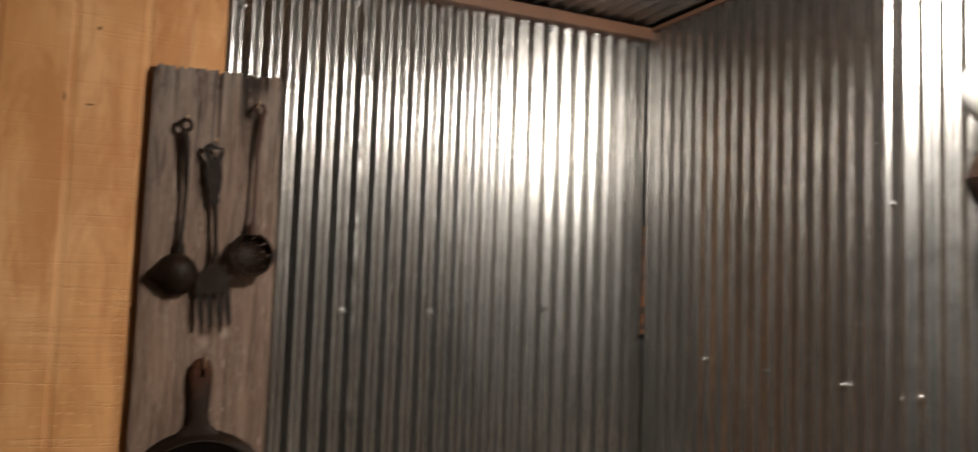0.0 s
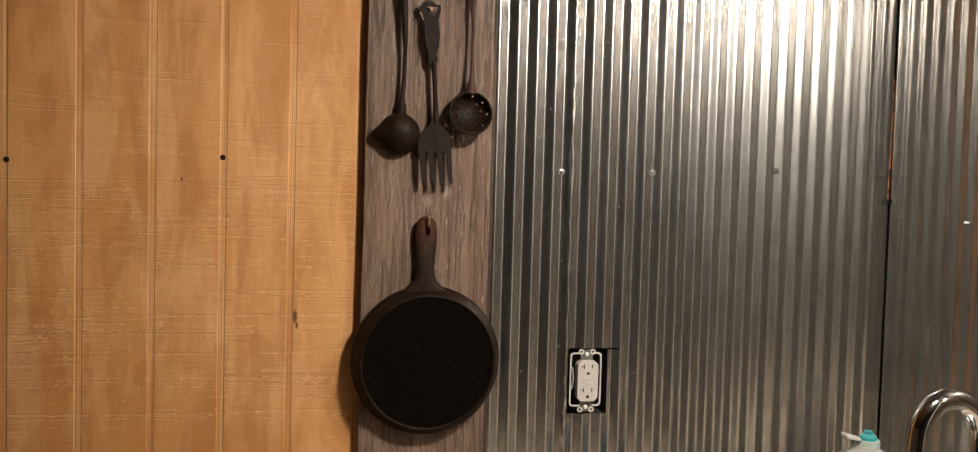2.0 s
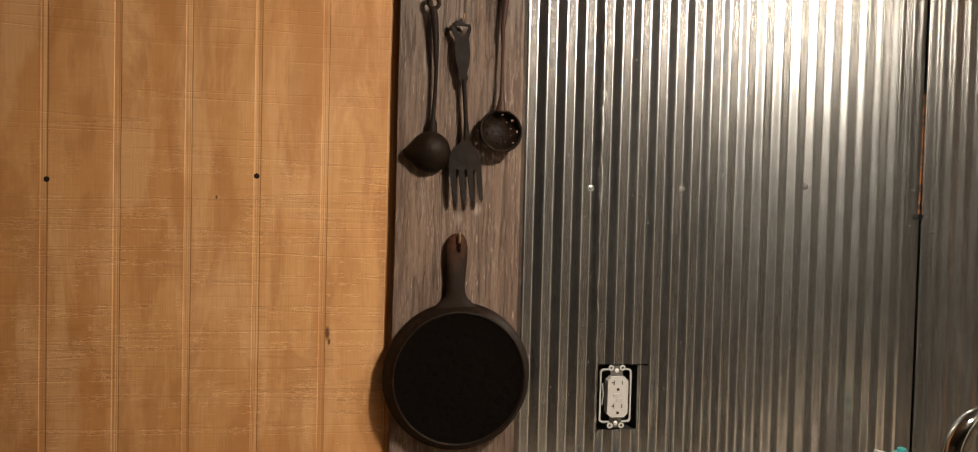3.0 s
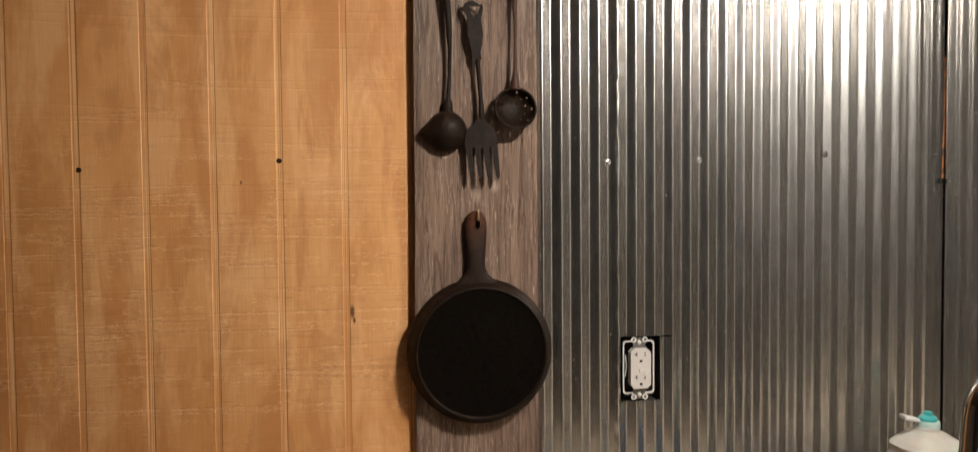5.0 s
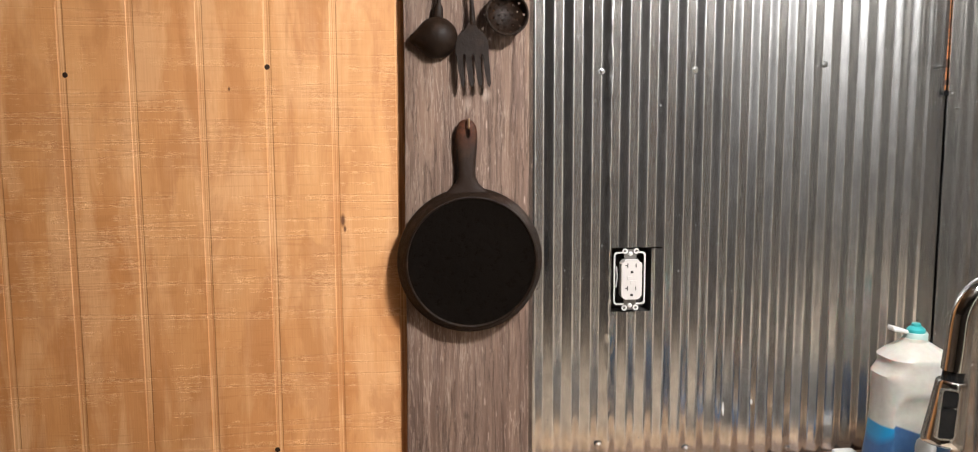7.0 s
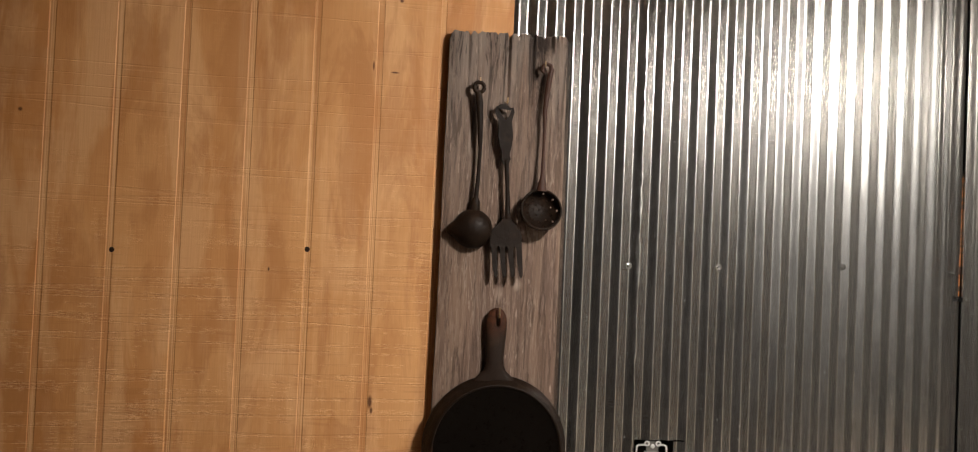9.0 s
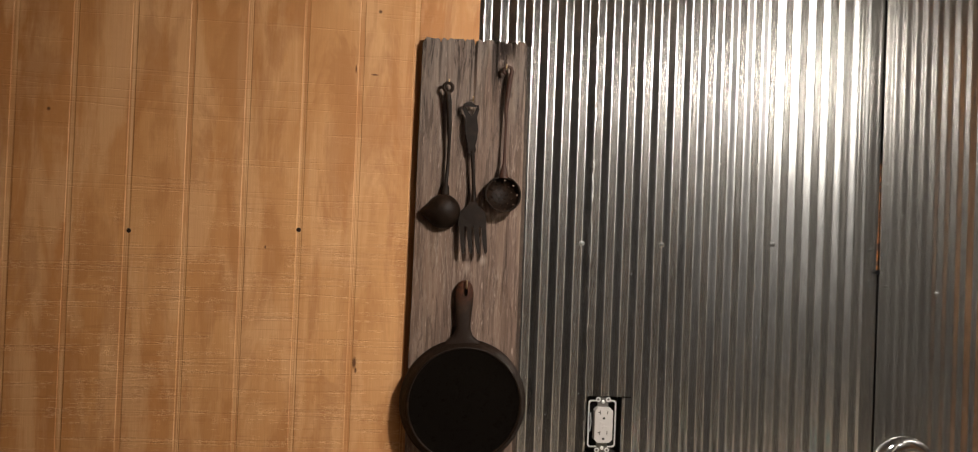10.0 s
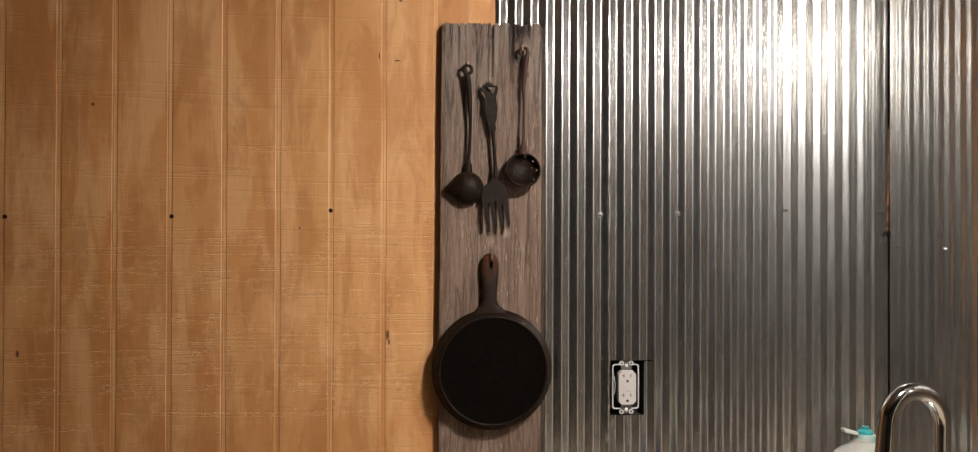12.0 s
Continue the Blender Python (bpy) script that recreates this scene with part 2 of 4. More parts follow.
def cast_iron(name, color=(0.0105, 0.0058, 0.0034), rough=0.52, gloss=0.10, worn=0.6, relief=0.0004, red=None):
    n = Nodes(name)
    pit = n.noise((420,) * 3, 4, 0.6)
    rust = n.ramp(n.noise((34,) * 3, 5, 0.65), (0.52, 0.0), (0.70, worn))
    base = n.mix(rust, color, (0.036, 0.0185, 0.0105))
    if red:
        fade = n.math("MULTIPLY", n.spot(red, (0.022, 0.05, 0.026), 0.6), n.ramp(n.noise((130,) * 3, 4, 0.65, shift=(1, 2, 3)), (0.36, 0.25), (0.60, 1.0)))
        base = n.mix(n.math("MULTIPLY", fade, 0.8), base, (0.085, 0.026, 0.011))
    lump = n.noise((90,) * 3, 3, 0.5, shift=(4, 1, 2))
    n.bump(n.math("MULTIPLY_ADD", lump, 2.2, pit), relief)
    return n.done(base, n.ramp(n.math("MULTIPLY_ADD", lump, 0.5, n.math("MULTIPLY", pit, 0.5)), (0.3, rough - 0.14), (0.7, rough + 0.12)), 0.0, Specular_IOR_Level=gloss)


def glowing(name, color, strength):
    n = Nodes(name)
    n.bsdf.inputs["Emission Strength"].default_value = strength
    return n.done((0.8, 0.8, 0.78), 0.4, Emission_Color=(*color, 1))


def runged(name):
    """Bare pine edge; the metal's reflection is painted across it as dark rungs."""
    n = Nodes(name)
    levels = n.noise((2, 2, 150), 1, shift=(0, 0, 3))
    return n.done(n.ramp(levels, (0.44, (0.035, 0.013, 0.006)), (0.50, (0.34, 0.12, 0.036))), 0.6)


def jug_plastic():
    n = Nodes("milky_plastic")
    z = n.add("ShaderNodeSeparateXYZ")
    n.link(n.obj, z.inputs[0])
    scuff = n.noise((60, 60, 60), 4)
    milk = n.ramp(scuff, (0.3, (0.29, 0.275, 0.245)), (0.7, (0.35, 0.33, 0.295)))
    stain = n.ramp(n.noise((26, 26, 26), 4), (0.58, 0.0), (0.75, 0.35))
    milk = n.mix(stain, milk, (0.36, 0.33, 0.28))
    def under(value, edge, soft=0.0015):
        return n.math("MULTIPLY_ADD", n.math("SUBTRACT", edge, value), 0.5 / soft, 0.5)

    x, h = z.outputs["X"], z.outputs["Z"]
    grip = n.math("MINIMUM", n.math("MAXIMUM", under(x, 0.6365), 0.0), 1.0)
    level = n.mix(grip, n.math("MULTIPLY_ADD", x, -0.37, 1.013 + 0.37 * 0.637), (1.008, 1.008, 1.008))
    full = n.math("MINIMUM", n.math("MAXIMUM", under(h, level), 0.0), 1.0)
    thin = n.math("MULTIPLY", grip, n.math("SUBTRACT", 1.0, n.math("MINIMUM", n.math("MAXIMUM", under(h, n.math("MULTIPLY_ADD", x, 1.2, 0.967 - 1.2 * 0.61), 0.006), 0.0), 1.0)))
    soap = n.mix(thin, n.ramp(scuff, (0.3, (0.022, 0.058, 0.135)), (0.7, (0.036, 0.078, 0.165))), (0.010, 0.150, 0.29))
    return n.done(n.mix(full, milk, soap), 0.36, Specular_IOR_Level=0.35, Subsurface_Weight=0.45, Subsurface_Scale=0.02)


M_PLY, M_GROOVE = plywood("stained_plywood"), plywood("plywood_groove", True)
M_BOARD = old_board("weathered_board")
M_TIN = galvanised("galvanised_sheet", 0.60, 0.196, smear=0.45)
M_TIN_SIDE = galvanised("dull_galvanised_sheet", 0.58, 0.20, smear=0.45, dulled=0.14)
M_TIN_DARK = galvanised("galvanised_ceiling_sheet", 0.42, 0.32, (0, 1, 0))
M_IRON = cast_iron("cast_iron")
M_IRON_SOOT = cast_iron("seasoned_iron", (0.0036, 0.0025, 0.0018), 0.34, 0.055, 0.0, 0.0003)
M_RUSTY = cast_iron("rusty_iron", (0.016, 0.0088, 0.0056), 0.52, 0.14, red=(0.0, -0.04, 1.470))
M_RED_RUST = cast_iron("red_rusted_iron", (0.042, 0.016, 0.0095), 0.55, 0.2)
M_STEEL = plain("bright_zinc", (0.52, 0.52, 0.51), 0.22, 1.0, 0.08, 200)
M_BRASS = plain("worn_brass", (0.62, 0.44, 0.26), 0.30, 0.9, 0.1, 200)
M_ZINC = plain("pale_zinc", (0.80, 0.79, 0.77), 0.38, 0.7, 0.05, 200)
M_STRAP = plain("dull_steel", (0.20, 0.19, 0.175), 0.45, 0.8, 0.2, 200)
M_CHROME = plain("chrome", (0.60, 0.59, 0.57), 0.06, 1.0, 0.03, 90)
M_BLACK = plain("black_plastic", (0.005, 0.005, 0.005), 0.25, Specular_IOR_Level=0.25)
# near-black, with the shade of gaps and recesses put into the colour
M_CAVITY = plain("cavity_shade", (0.02, 0.017, 0.014), 0.9, 0, 0.3)
M_NAIL = plain("dark_nail", (0.022, 0.011, 0.006), 0.7, Specular_IOR_Level=0.1)
M_IVORY = plain("ivory_plastic", (0.46, 0.425, 0.395), 0.35, 0, 0.04)
M_TRIM = plain("pine_trim", (0.15, 0.07, 0.038), 0.6, 0, 0.25, 25)
M_CORNER = runged("pine_corner_post")
M_COUNTER = plain("wood_counter", (0.44, 0.29, 0.17), 0.4, 0, 0.25, 18)
M_TOP = plain("brown_laminate", (0.36, 0.29, 0.22), 0.35, 0, 0.2, 40)
M_LEDGE = plain("dark_wood_ledge", (0.16, 0.085, 0.045), 0.5, 0, 0.3, 30)
M_SINK = plain("brushed_sink_steel", (0.52, 0.52, 0.52), 0.3, 1.0, 0.1, 60)
M_FLOOR = plain("worn_floor", (0.10, 0.07, 0.05), 0.6, 0, 0.3, 9)
# one brown at two strengths: the far room's dimness is put into the colour
M_ROOM_DIM = plain("far_wall_dimmed", (0.075, 0.055, 0.04), 0.6, 0, 0.3, 6)
M_ROOM = plain("far_wood_wall", (0.26, 0.19, 0.13), 0.6, 0, 0.3, 6)
# for an added wall out of view that bounces light into the metal
M_BOUNCE = plain("pale_bounce_surface", (0.60, 0.57, 0.49), 0.6, 0, 0.08, 6)
M_JUG = jug_plastic()
M_GLOW = glowing("lit_frosted_glass", (1.0, 0.955, 0.90), LAMP_GLOW)
M_TEAL = plain("teal_plastic", (0.025, 0.22, 0.22), 0.35, 0, 0.1)
M_PALE_TEAL = plain("pale_teal_plastic", (0.27, 0.345, 0.315), 0.35, 0, 0.06)
M_WHITE = plain("white_plastic", (0.44, 0.43, 0.41), 0.35, 0, 0.05)
M_NAVY = plain("navy_label", (0.02, 0.025, 0.12), 0.4)
M_BLUE = plain("blue_sponge", (0.04, 0.20, 0.50), 0.9, 0, 0.15, 300)


# ---- mesh helpers ----
def part(name, bm, material, parent=None, label="", smooth=False):
    me = bpy.data.meshes.new(name)
    bmesh.ops.recalc_face_normals(bm, faces=bm.faces)
    bm.to_mesh(me)
    bm.free()
    for m in material if isinstance(material, (list, tuple)) else [material]:
        me.materials.append(m)
    if smooth:
        me.polygons.foreach_set("use_smooth", [True] * len(me.polygons))
        me.set_sharp_from_angle(angle=radians(38))
    ob = new(name, me)
    ob.parent = parent
    if label:
        tagged(ob, label)
    return ob


def thing(name, label, category, group="", kind=""):
    return tagged(new(name), label, category, group, kind)


def box(x0, x1, y0, y1, z0, z1, bevel=0.0, bm=None, seg=2):
    b = bmesh.new()
    bmesh.ops.create_cube(b, size=1)
    for v in b.verts:
        v.co = Vector((x0 + (v.co.x + 0.5) * (x1 - x0), y0 + (v.co.y + 0.5) * (y1 - y0), z0 + (v.co.z + 0.5) * (z1 - z0)))
    if bevel:
        bmesh.ops.bevel(b, geom=list(b.edges), offset=bevel, segments=seg, affect="EDGES", profile=0.5)
    return joined(bm, b) if bm else b


def joined(bm, other):
    me = bpy.data.meshes.new("tmp")
    other.to_mesh(me)
    other.free()
    bm.from_mesh(me)
    bpy.data.meshes.remove(me)
    return bm


def lathe(profile, origin, axis=(0, 0, 1), n=40, squash=(1, 1)):
    """Turns (radius, height) pairs round the axis."""
    b = bmesh.new()
    turn = Vector(axis).to_track_quat("Z", "Y").to_matrix()
    rings = []
    for r, h in profile:
        ring = [b.verts.new(Vector(origin) + turn @ Vector((r * math.cos(a) * squash[0], r * math.sin(a) * squash[1], h)))
                for a in (2 * math.pi * i / n for i in range(n))]
        rings.append(ring)
    for a, c in zip(rings, rings[1:]):
        for i in range(n):
            b.faces.new((a[i], a[(i + 1) % n], c[(i + 1) % n], c[i]))
    for ring in (rings[0], rings[-1]):
        b.faces.new(ring)
    bmesh.ops.remove_doubles(b, verts=b.verts, dist=1e-6)
    return b


def sweep(points, radii, n=14, flat=1.0):
    """A tube along points; flat squeezes it towards the wall."""
    b = bmesh.new()
    pts = [Vector(p) for p in points]
    rings, side = [], None
    for i, p in enumerate(pts):
        d = (pts[min(i + 1, len(pts) - 1)] - pts[max(i - 1, 0)]).normalized()
        if side is None:
            side = d.cross(Vector((0, 1, 0))).normalized()
        side = (side - d * side.dot(d)).normalized()
        up = d.cross(side)
        r = radii[i] if isinstance(radii, (list, tuple)) else radii
        rings.append([b.verts.new(p + side * r * math.cos(a) + up * r * flat * math.sin(a)) for a in (2 * math.pi * k / n for k in range(n))])
    for a, c in zip(rings, rings[1:]):
        for k in range(n):
            b.faces.new((a[k], a[(k + 1) % n], c[(k + 1) % n], c[k]))
    b.faces.new(rings[0])
    b.faces.new(rings[-1])
    return b


def plate(outline, y0, y1, holes=(), bevel=0.0):
    """A flat plate in the wall's plane from an outline of (x, z), with holes, between y0 and y1."""
    b = bmesh.new()
    loops = [[b.verts.new((x, y0, z)) for x, z in loop] for loop in (outline, *holes)]
    edges = [b.edges.new((l[i], l[(i + 1) % len(l)])) for l in loops for i in range(len(l))]
    bmesh.ops.triangle_fill(b, use_beauty=True, edges=edges)
    out = bmesh.ops.extrude_face_region(b, geom=list(b.faces))
    for v in out["geom"]:
        if isinstance(v, bmesh.types.BMVert):
            v.co.y = y1
    if bevel:
        rim = [e for e in b.edges if len(e.link_faces) == 2 and e.calc_face_angle(0) > 1.2]
        bmesh.ops.bevel(b, geom=rim, offset=bevel, segments=2, affect="EDGES")
    return b


def mirrored(half, x=0.0):
    """A closed outline from the right half, given from top to bottom as (offset, z)."""
    return [(x + dx, z) for dx, z in half] + [(x - dx, z) for dx, z in reversed(half)]


def arc(cx, cz, r, a0, a1, n):
    return [(cx + r * math.cos(radians(a0 + (a1 - a0) * i / n)), cz + r * math.sin(radians(a0 + (a1 - a0) * i / n))) for i in range(n + 1)]


# ---- setting ----
CEIL, COUNTER = 2.140, 0.885
PITCH, AMP, CREST = 0.0318, 0.00265, 0.2137
RIGHT = 0.839


def wave(phase, k=0.91):
    """A wave between a sine and a zigzag, from -1 to 1: straight flanks with rounded crests."""
    return math.asin(k * math.cos(phase)) / math.asin(k)


def sheet(name, label, u0, u1, z0, z1, put, crest, holes=(), seed=0, rows=150, crumple=None, material=None, amp=AMP, flange=None):
    """Corrugated sheet: waves along u, straight along z. put(u, depth, z) lays it in the room."""
    b = bmesh.new()
    us, fine = [u0], 24
    first, last = int((u0 - crest) / PITCH * fine) - 2, int((u1 - crest) / PITCH * fine) + 3
    for i in range(first, last):     # closer together on the crests than on the flanks
        phase = 2 * math.pi * i / fine
        u = crest + PITCH * (phase - 0.38 * math.sin(2 * phase)) / (2 * math.pi)
        if u0 + 0.0004 < u < u1 - 0.0004:
            us.append(u)
    us.append(u1)
    cols = len(us) - 1
    zs = [z0 + (z1 - z0) * i / rows for i in range(rows + 1)]
    levels = [z for h in holes for z in h[2:]]
    zs = sorted([z for z in zs if all(abs(z - c) > 0.004 for c in levels)] + sorted(set(levels)))
    grid = []
    for z in zs:
        line = []
        for u in us:
            w = noise.noise(Vector((u * 5, z * 1.1, seed))) * 0.0011 + noise.noise(Vector((u * 22, z * 2.2, seed + 9))) * 0.00006
            d = amp * (1 + 0.14 * noise.noise(Vector((u * 19, seed, z * 0.3)))) * wave(2 * math.pi * (u - crest + 0.0009 * noise.noise(Vector((u * 11, 5, seed)))) / PITCH) + w
            if flange and u > flange:
                k = min(1, (u - flange) / 0.006)
                d = d * (1 - k) + k * (w - 0.0012 + (u - flange) * 0.07 + 0.0012 * noise.noise(Vector((3, z * 2.6, seed))))
            if crumple:
                near = math.exp(-((u - crumple) / 0.0062) ** 2)
                d += near * (0.0019 * noise.noise(Vector((u * 150, z * 75, 3))) + 0.0010 * noise.noise(Vector((u * 60, z * 150, 8))))
                d += math.exp(-((u - 0.205) / 0.008) ** 2 - ((z - 2.03) / 0.02) ** 2) * 0.006
            line.append(b.verts.new(put(u, d, z)))
        grid.append(line)
    for j in range(len(zs) - 1):
        for i in range(cols):
            mu, mz = (us[i] + us[i + 1]) / 2, (zs[j] + zs[j + 1]) / 2
            if any(h[0] < mu < h[1] and h[2] < mz < h[3] for h in holes):
                continue
            b.faces.new((grid[j][i], grid[j][i + 1], grid[j + 1][i + 1], grid[j + 1][i]))
    ob = part(name, b, material or M_TIN, None, label, smooth=True)
    for p in ob.data.polygons:
        p.use_smooth = True
    tagged(ob, "", "wall cladding", "", "structure")
    s = ob.modifiers.new("thickness", "SOLIDIFY")
    s.thickness, s.offset, s.use_rim = 0.0006, 0.0, False
    return ob


def screw_mesh():
    b = lathe([(0.0052, 0), (0.0052, 0.0012), (0.0034, 0.0016), (0.0034, 0.0048), (0.0026, 0.0056), (0.0001, 0.0056)], (0, 0, 0), (0, -1, 0), 6)
    joined(b, lathe([(0.0068, 0), (0.0066, 0.0009), (0.0001, 0.001)], (0, 0, 0), (0, -1, 0), 20))
    me = bpy.data.meshes.new("screw")
    bmesh.ops.recalc_face_normals(b, faces=b.faces)
    b.to_mesh(me)
    b.free()
    me.materials.append(M_STEEL)
    return me


SCREW = screw_mesh()


def screw(parent, x, y, z, turn=0.0):
    ob = new("screw", SCREW)
    ob.parent = parent
    ob.matrix_basis = pose(x, y, z, random.uniform(-8, 8), random.uniform(0, 60), turn) @ Matrix.Scale(0.82, 4)
    return ob


GROOVE = 0.0008


def grooved_panel():
    """Plywood sheet with a shallow groove every 0.1016 m."""
    b = bmesh.new()
    g = -0.102
    edges = [0.02]
    while g > -3.1:
        edges += [g + 0.0057, g - 0.0057]
        g -= 0.1016
    edges.append(-3.1)
    prof = []
    for k in range(0, len(edges) - 1, 2):
        a, c = edges[k], edges[k + 1]
        prof += [(a, 0.0), (c, 0.0)]
        if k + 2 < len(edges):
            prof += [(c - 0.0014, GROOVE), (edges[k + 2] + 0.0014, GROOVE)]
    zs = [0.0, 0.9, CEIL]
    cols = [[b.verts.new((x, y, z)) for z in zs] for x, y in prof]
    for i in range(len(prof) - 1):
        low = prof[i][1] > 0 and prof[i + 1][1] > 0
        for j in range(len(zs) - 1):
            f = b.faces.new((cols[i][j], cols[i + 1][j], cols[i + 1][j + 1], cols[i][j + 1]))
            f.material_index = 1 if low else 0
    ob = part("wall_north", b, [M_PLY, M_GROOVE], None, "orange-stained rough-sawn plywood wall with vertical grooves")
    s = ob.modifiers.new("thickness", "SOLIDIFY")
    s.thickness, s.offset = 0.012, 1.0 if ob.data.polygons[0].normal.y > 0 else -1.0
    return tagged(ob, "", "wall", "", "structure")


panel = grooved_panel()
for x, z in ((-0.606, 1.548), (-0.306, 1.561), (-0.31, 0.94), (-0.909, 1.546), (-0.61, 0.945)):
    part("nail", lathe([(0.0044, 0), (0.0040, 0.0012), (0.0001, 0.0014)], (x, GROOVE if abs((x + 0.102) / 0.1016 - round((x + 0.102) / 0.1016)) < 0.04 else 0, z), (0, -1, 0), 14), M_NAIL, panel, "dark nail head")

sheet_a = sheet("metal_wall_sheet", "galvanised corrugated metal wall sheet beside the plywood", 0.0145, 0.2500, COUNTER - 0.02, 2.112,
                lambda u, d, z: (u, -d + 0.0005, z), CREST, holes=((0.249, 0.319, 1.153, 1.263),), seed=1)
sheet_b = sheet("metal_wall_sheet", "galvanised corrugated metal wall sheet with a crumpled lap edge and outlet cutout", 0.2385, 0.8374, COUNTER - 0.02, 2.112,
                lambda u, d, z: (u, -d - 0.0012, z), CREST, holes=((0.249, 0.319, 1.153, 1.263), (0.319, 0.337, 1.2605, 1.263)), seed=2, crumple=0.2475, flange=0.8085)
sheet_c = sheet("metal_wall_sheet", "galvanised corrugated metal sheet on the side wall", -0.60, -0.002, COUNTER - 0.02, 2.128,
                lambda u, d, z: (RIGHT - d, u, z), -0.0145, seed=3, amp=0.0025, material=M_TIN_SIDE)
sheet_d = sheet("metal_wall_sheet", "galvanised corrugated metal sheet lapped over its neighbour on the side wall", -1.3, -0.574, COUNTER - 0.02, 2.128,
                lambda u, d, z: (RIGHT - 0.002 - d, u, z), -0.58, seed=4, rows=50, amp=0.0054)
for x, z in ((0.038, 2.048), (0.230, 2.089), (0.614, 2.104), (0.809, 2.104), (0.229, 1.556), (0.388, 1.559), (0.616, 1.569), (0.823, 1.565),
             (0.232, 0.920), (0.389, 0.905), (0.577, 0.896)):
    screw(sheet_a if x < 0.235 else sheet_b, x, 0.0 if x < 0.235 else -0.0042 if x > 0.8 else -0.001, z)
for y, z in ((-0.039, 1.494), (-0.19, 1.491), (-0.345, 1.483), (-0.503, 1.478)):
    screw(sheet_c, RIGHT - (0.002 if y > -0.1 else -0.001), y, z, -90)
for y, z in ((-0.607, 1.469), (-0.634, 1.475), (-0.590, 1.736)):
    screw(sheet_d, RIGHT - 0.002, y, z, -90)


for x, z, w, h in ((0.4525, 0.974, 0.0022, 0.0125), (0.504, 0.985, 0.002, 0.005)):
    part("paint_drip", plate([(x - w * 0.6, z + h), (x + w * 0.5, z + h * 0.9), (x + w, z), (x + w * 0.6, z - h), (x - w * 0.3, z - h * 0.8), (x - w, z)], -0.0050, -0.0042), M_WHITE, sheet_b, "white paint drip")


def slab(name, label, category, material, *size, bevel=0.0):
    return tagged(part(name, box(*size, bevel=bevel), material), label, category, "", "structure")


# framing behind the metal, with the box of the outlet let in
for n, size in enumerate(((0.02, 0.243, 0.045, 0.12, 0, CEIL), (0.325, 0.95, 0.045, 0.12, 0, CEIL), (0.243, 0.325, 0.045, 0.12, 0, 1.147), (0.243, 0.325, 0.045, 0.12, 1.269, CEIL))):
    slab("wall_behind_metal", "rough dark framing behind metal sheets", "wall", M_CAVITY, *size)
slab("wall_east", "rough dark wall behind the side metal sheets", "wall", M_CAVITY, 0.87, 0.97, -1.3, 0.045, 0, CEIL)
# unseen, pale only to brighten what the metal reflects
slab("wall_east_painted", "unseen pale wall added to brighten reflections in the metal", "wall", M_BOUNCE, 0.845, 0.97, -4.6, -1.305, 0, CEIL)
# walls out of view; their tones shape the bands mirrored in the metal
slab("wall_west", "unseen brown wall toned for reflections in the metal", "wall", M_ROOM, -3.2, -3.1, -4.6, 0.12, 0, CEIL)
slab("wall_south", "unseen brown wall toned for reflections in the metal", "wall", M_ROOM_DIM, -3.1, 0.87, -4.6, -4.5, 0, CEIL)
slab("floor", "worn brown floor", "floor", M_FLOOR, -3.2, 0.97, -4.6, 0.12, -0.1, 0)
slab("wall_outer", "dark backing of the plywood", "wall", M_CAVITY, -3.1, 0.02, 0.03, 0.12, 0, CEIL)

ceiling_b = bmesh.new()
ccols = int(4.1 / PITCH * 8)
crow = [[ceiling_b.verts.new((-3.2 + 4.17 * i / ccols, y, CEIL + 0.004 + 0.003 * math.cos(2 * math.pi * 4.17 * i / ccols / PITCH))) for i in range(ccols + 1)] for y in (-4.6, 0.12)]
for i in range(ccols):
    ceiling_b.faces.new((crow[0][i], crow[0][i + 1], crow[1][i + 1], crow[1][i]))
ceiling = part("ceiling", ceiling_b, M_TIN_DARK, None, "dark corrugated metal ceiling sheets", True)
tagged(ceiling, "", "ceiling", "", "structure")
cs = ceiling.modifiers.new("thickness", "SOLIDIFY")
cs.thickness, cs.offset = 0.02, 1.0

slab("trim", "brown pine strip along the top of the metal", "trim", M_TRIM, 0.0, RIGHT, -0.022, 0.012, 2.1135, 2.137, bevel=0.002)
slab("trim", "brown pine strip along the top of the side wall", "trim", M_TRIM, RIGHT - 0.006, RIGHT + 0.03, -1.9, -0.0225, 2.129, 2.137, bevel=0.001)

# corner post that shows through the gap between the sheets
b = plate([(0.8357, 1.525), (0.8380, 1.525), (0.8390, 1.60), (0.8392, 1.74), (0.8386, 1.74), (0.8374, 1.62), (0.8360, 1.575)], -0.0025, 0.030)
tagged(part("corner_post", b, M_CORNER), "bare pine corner post between the metal sheets", "post", "", "structure")
slab("corner_block", "black block in corner gap", "trim", M_BLACK, 0.8300, 0.8385, -0.0115, -0.0098, 1.5155, 1.5245)


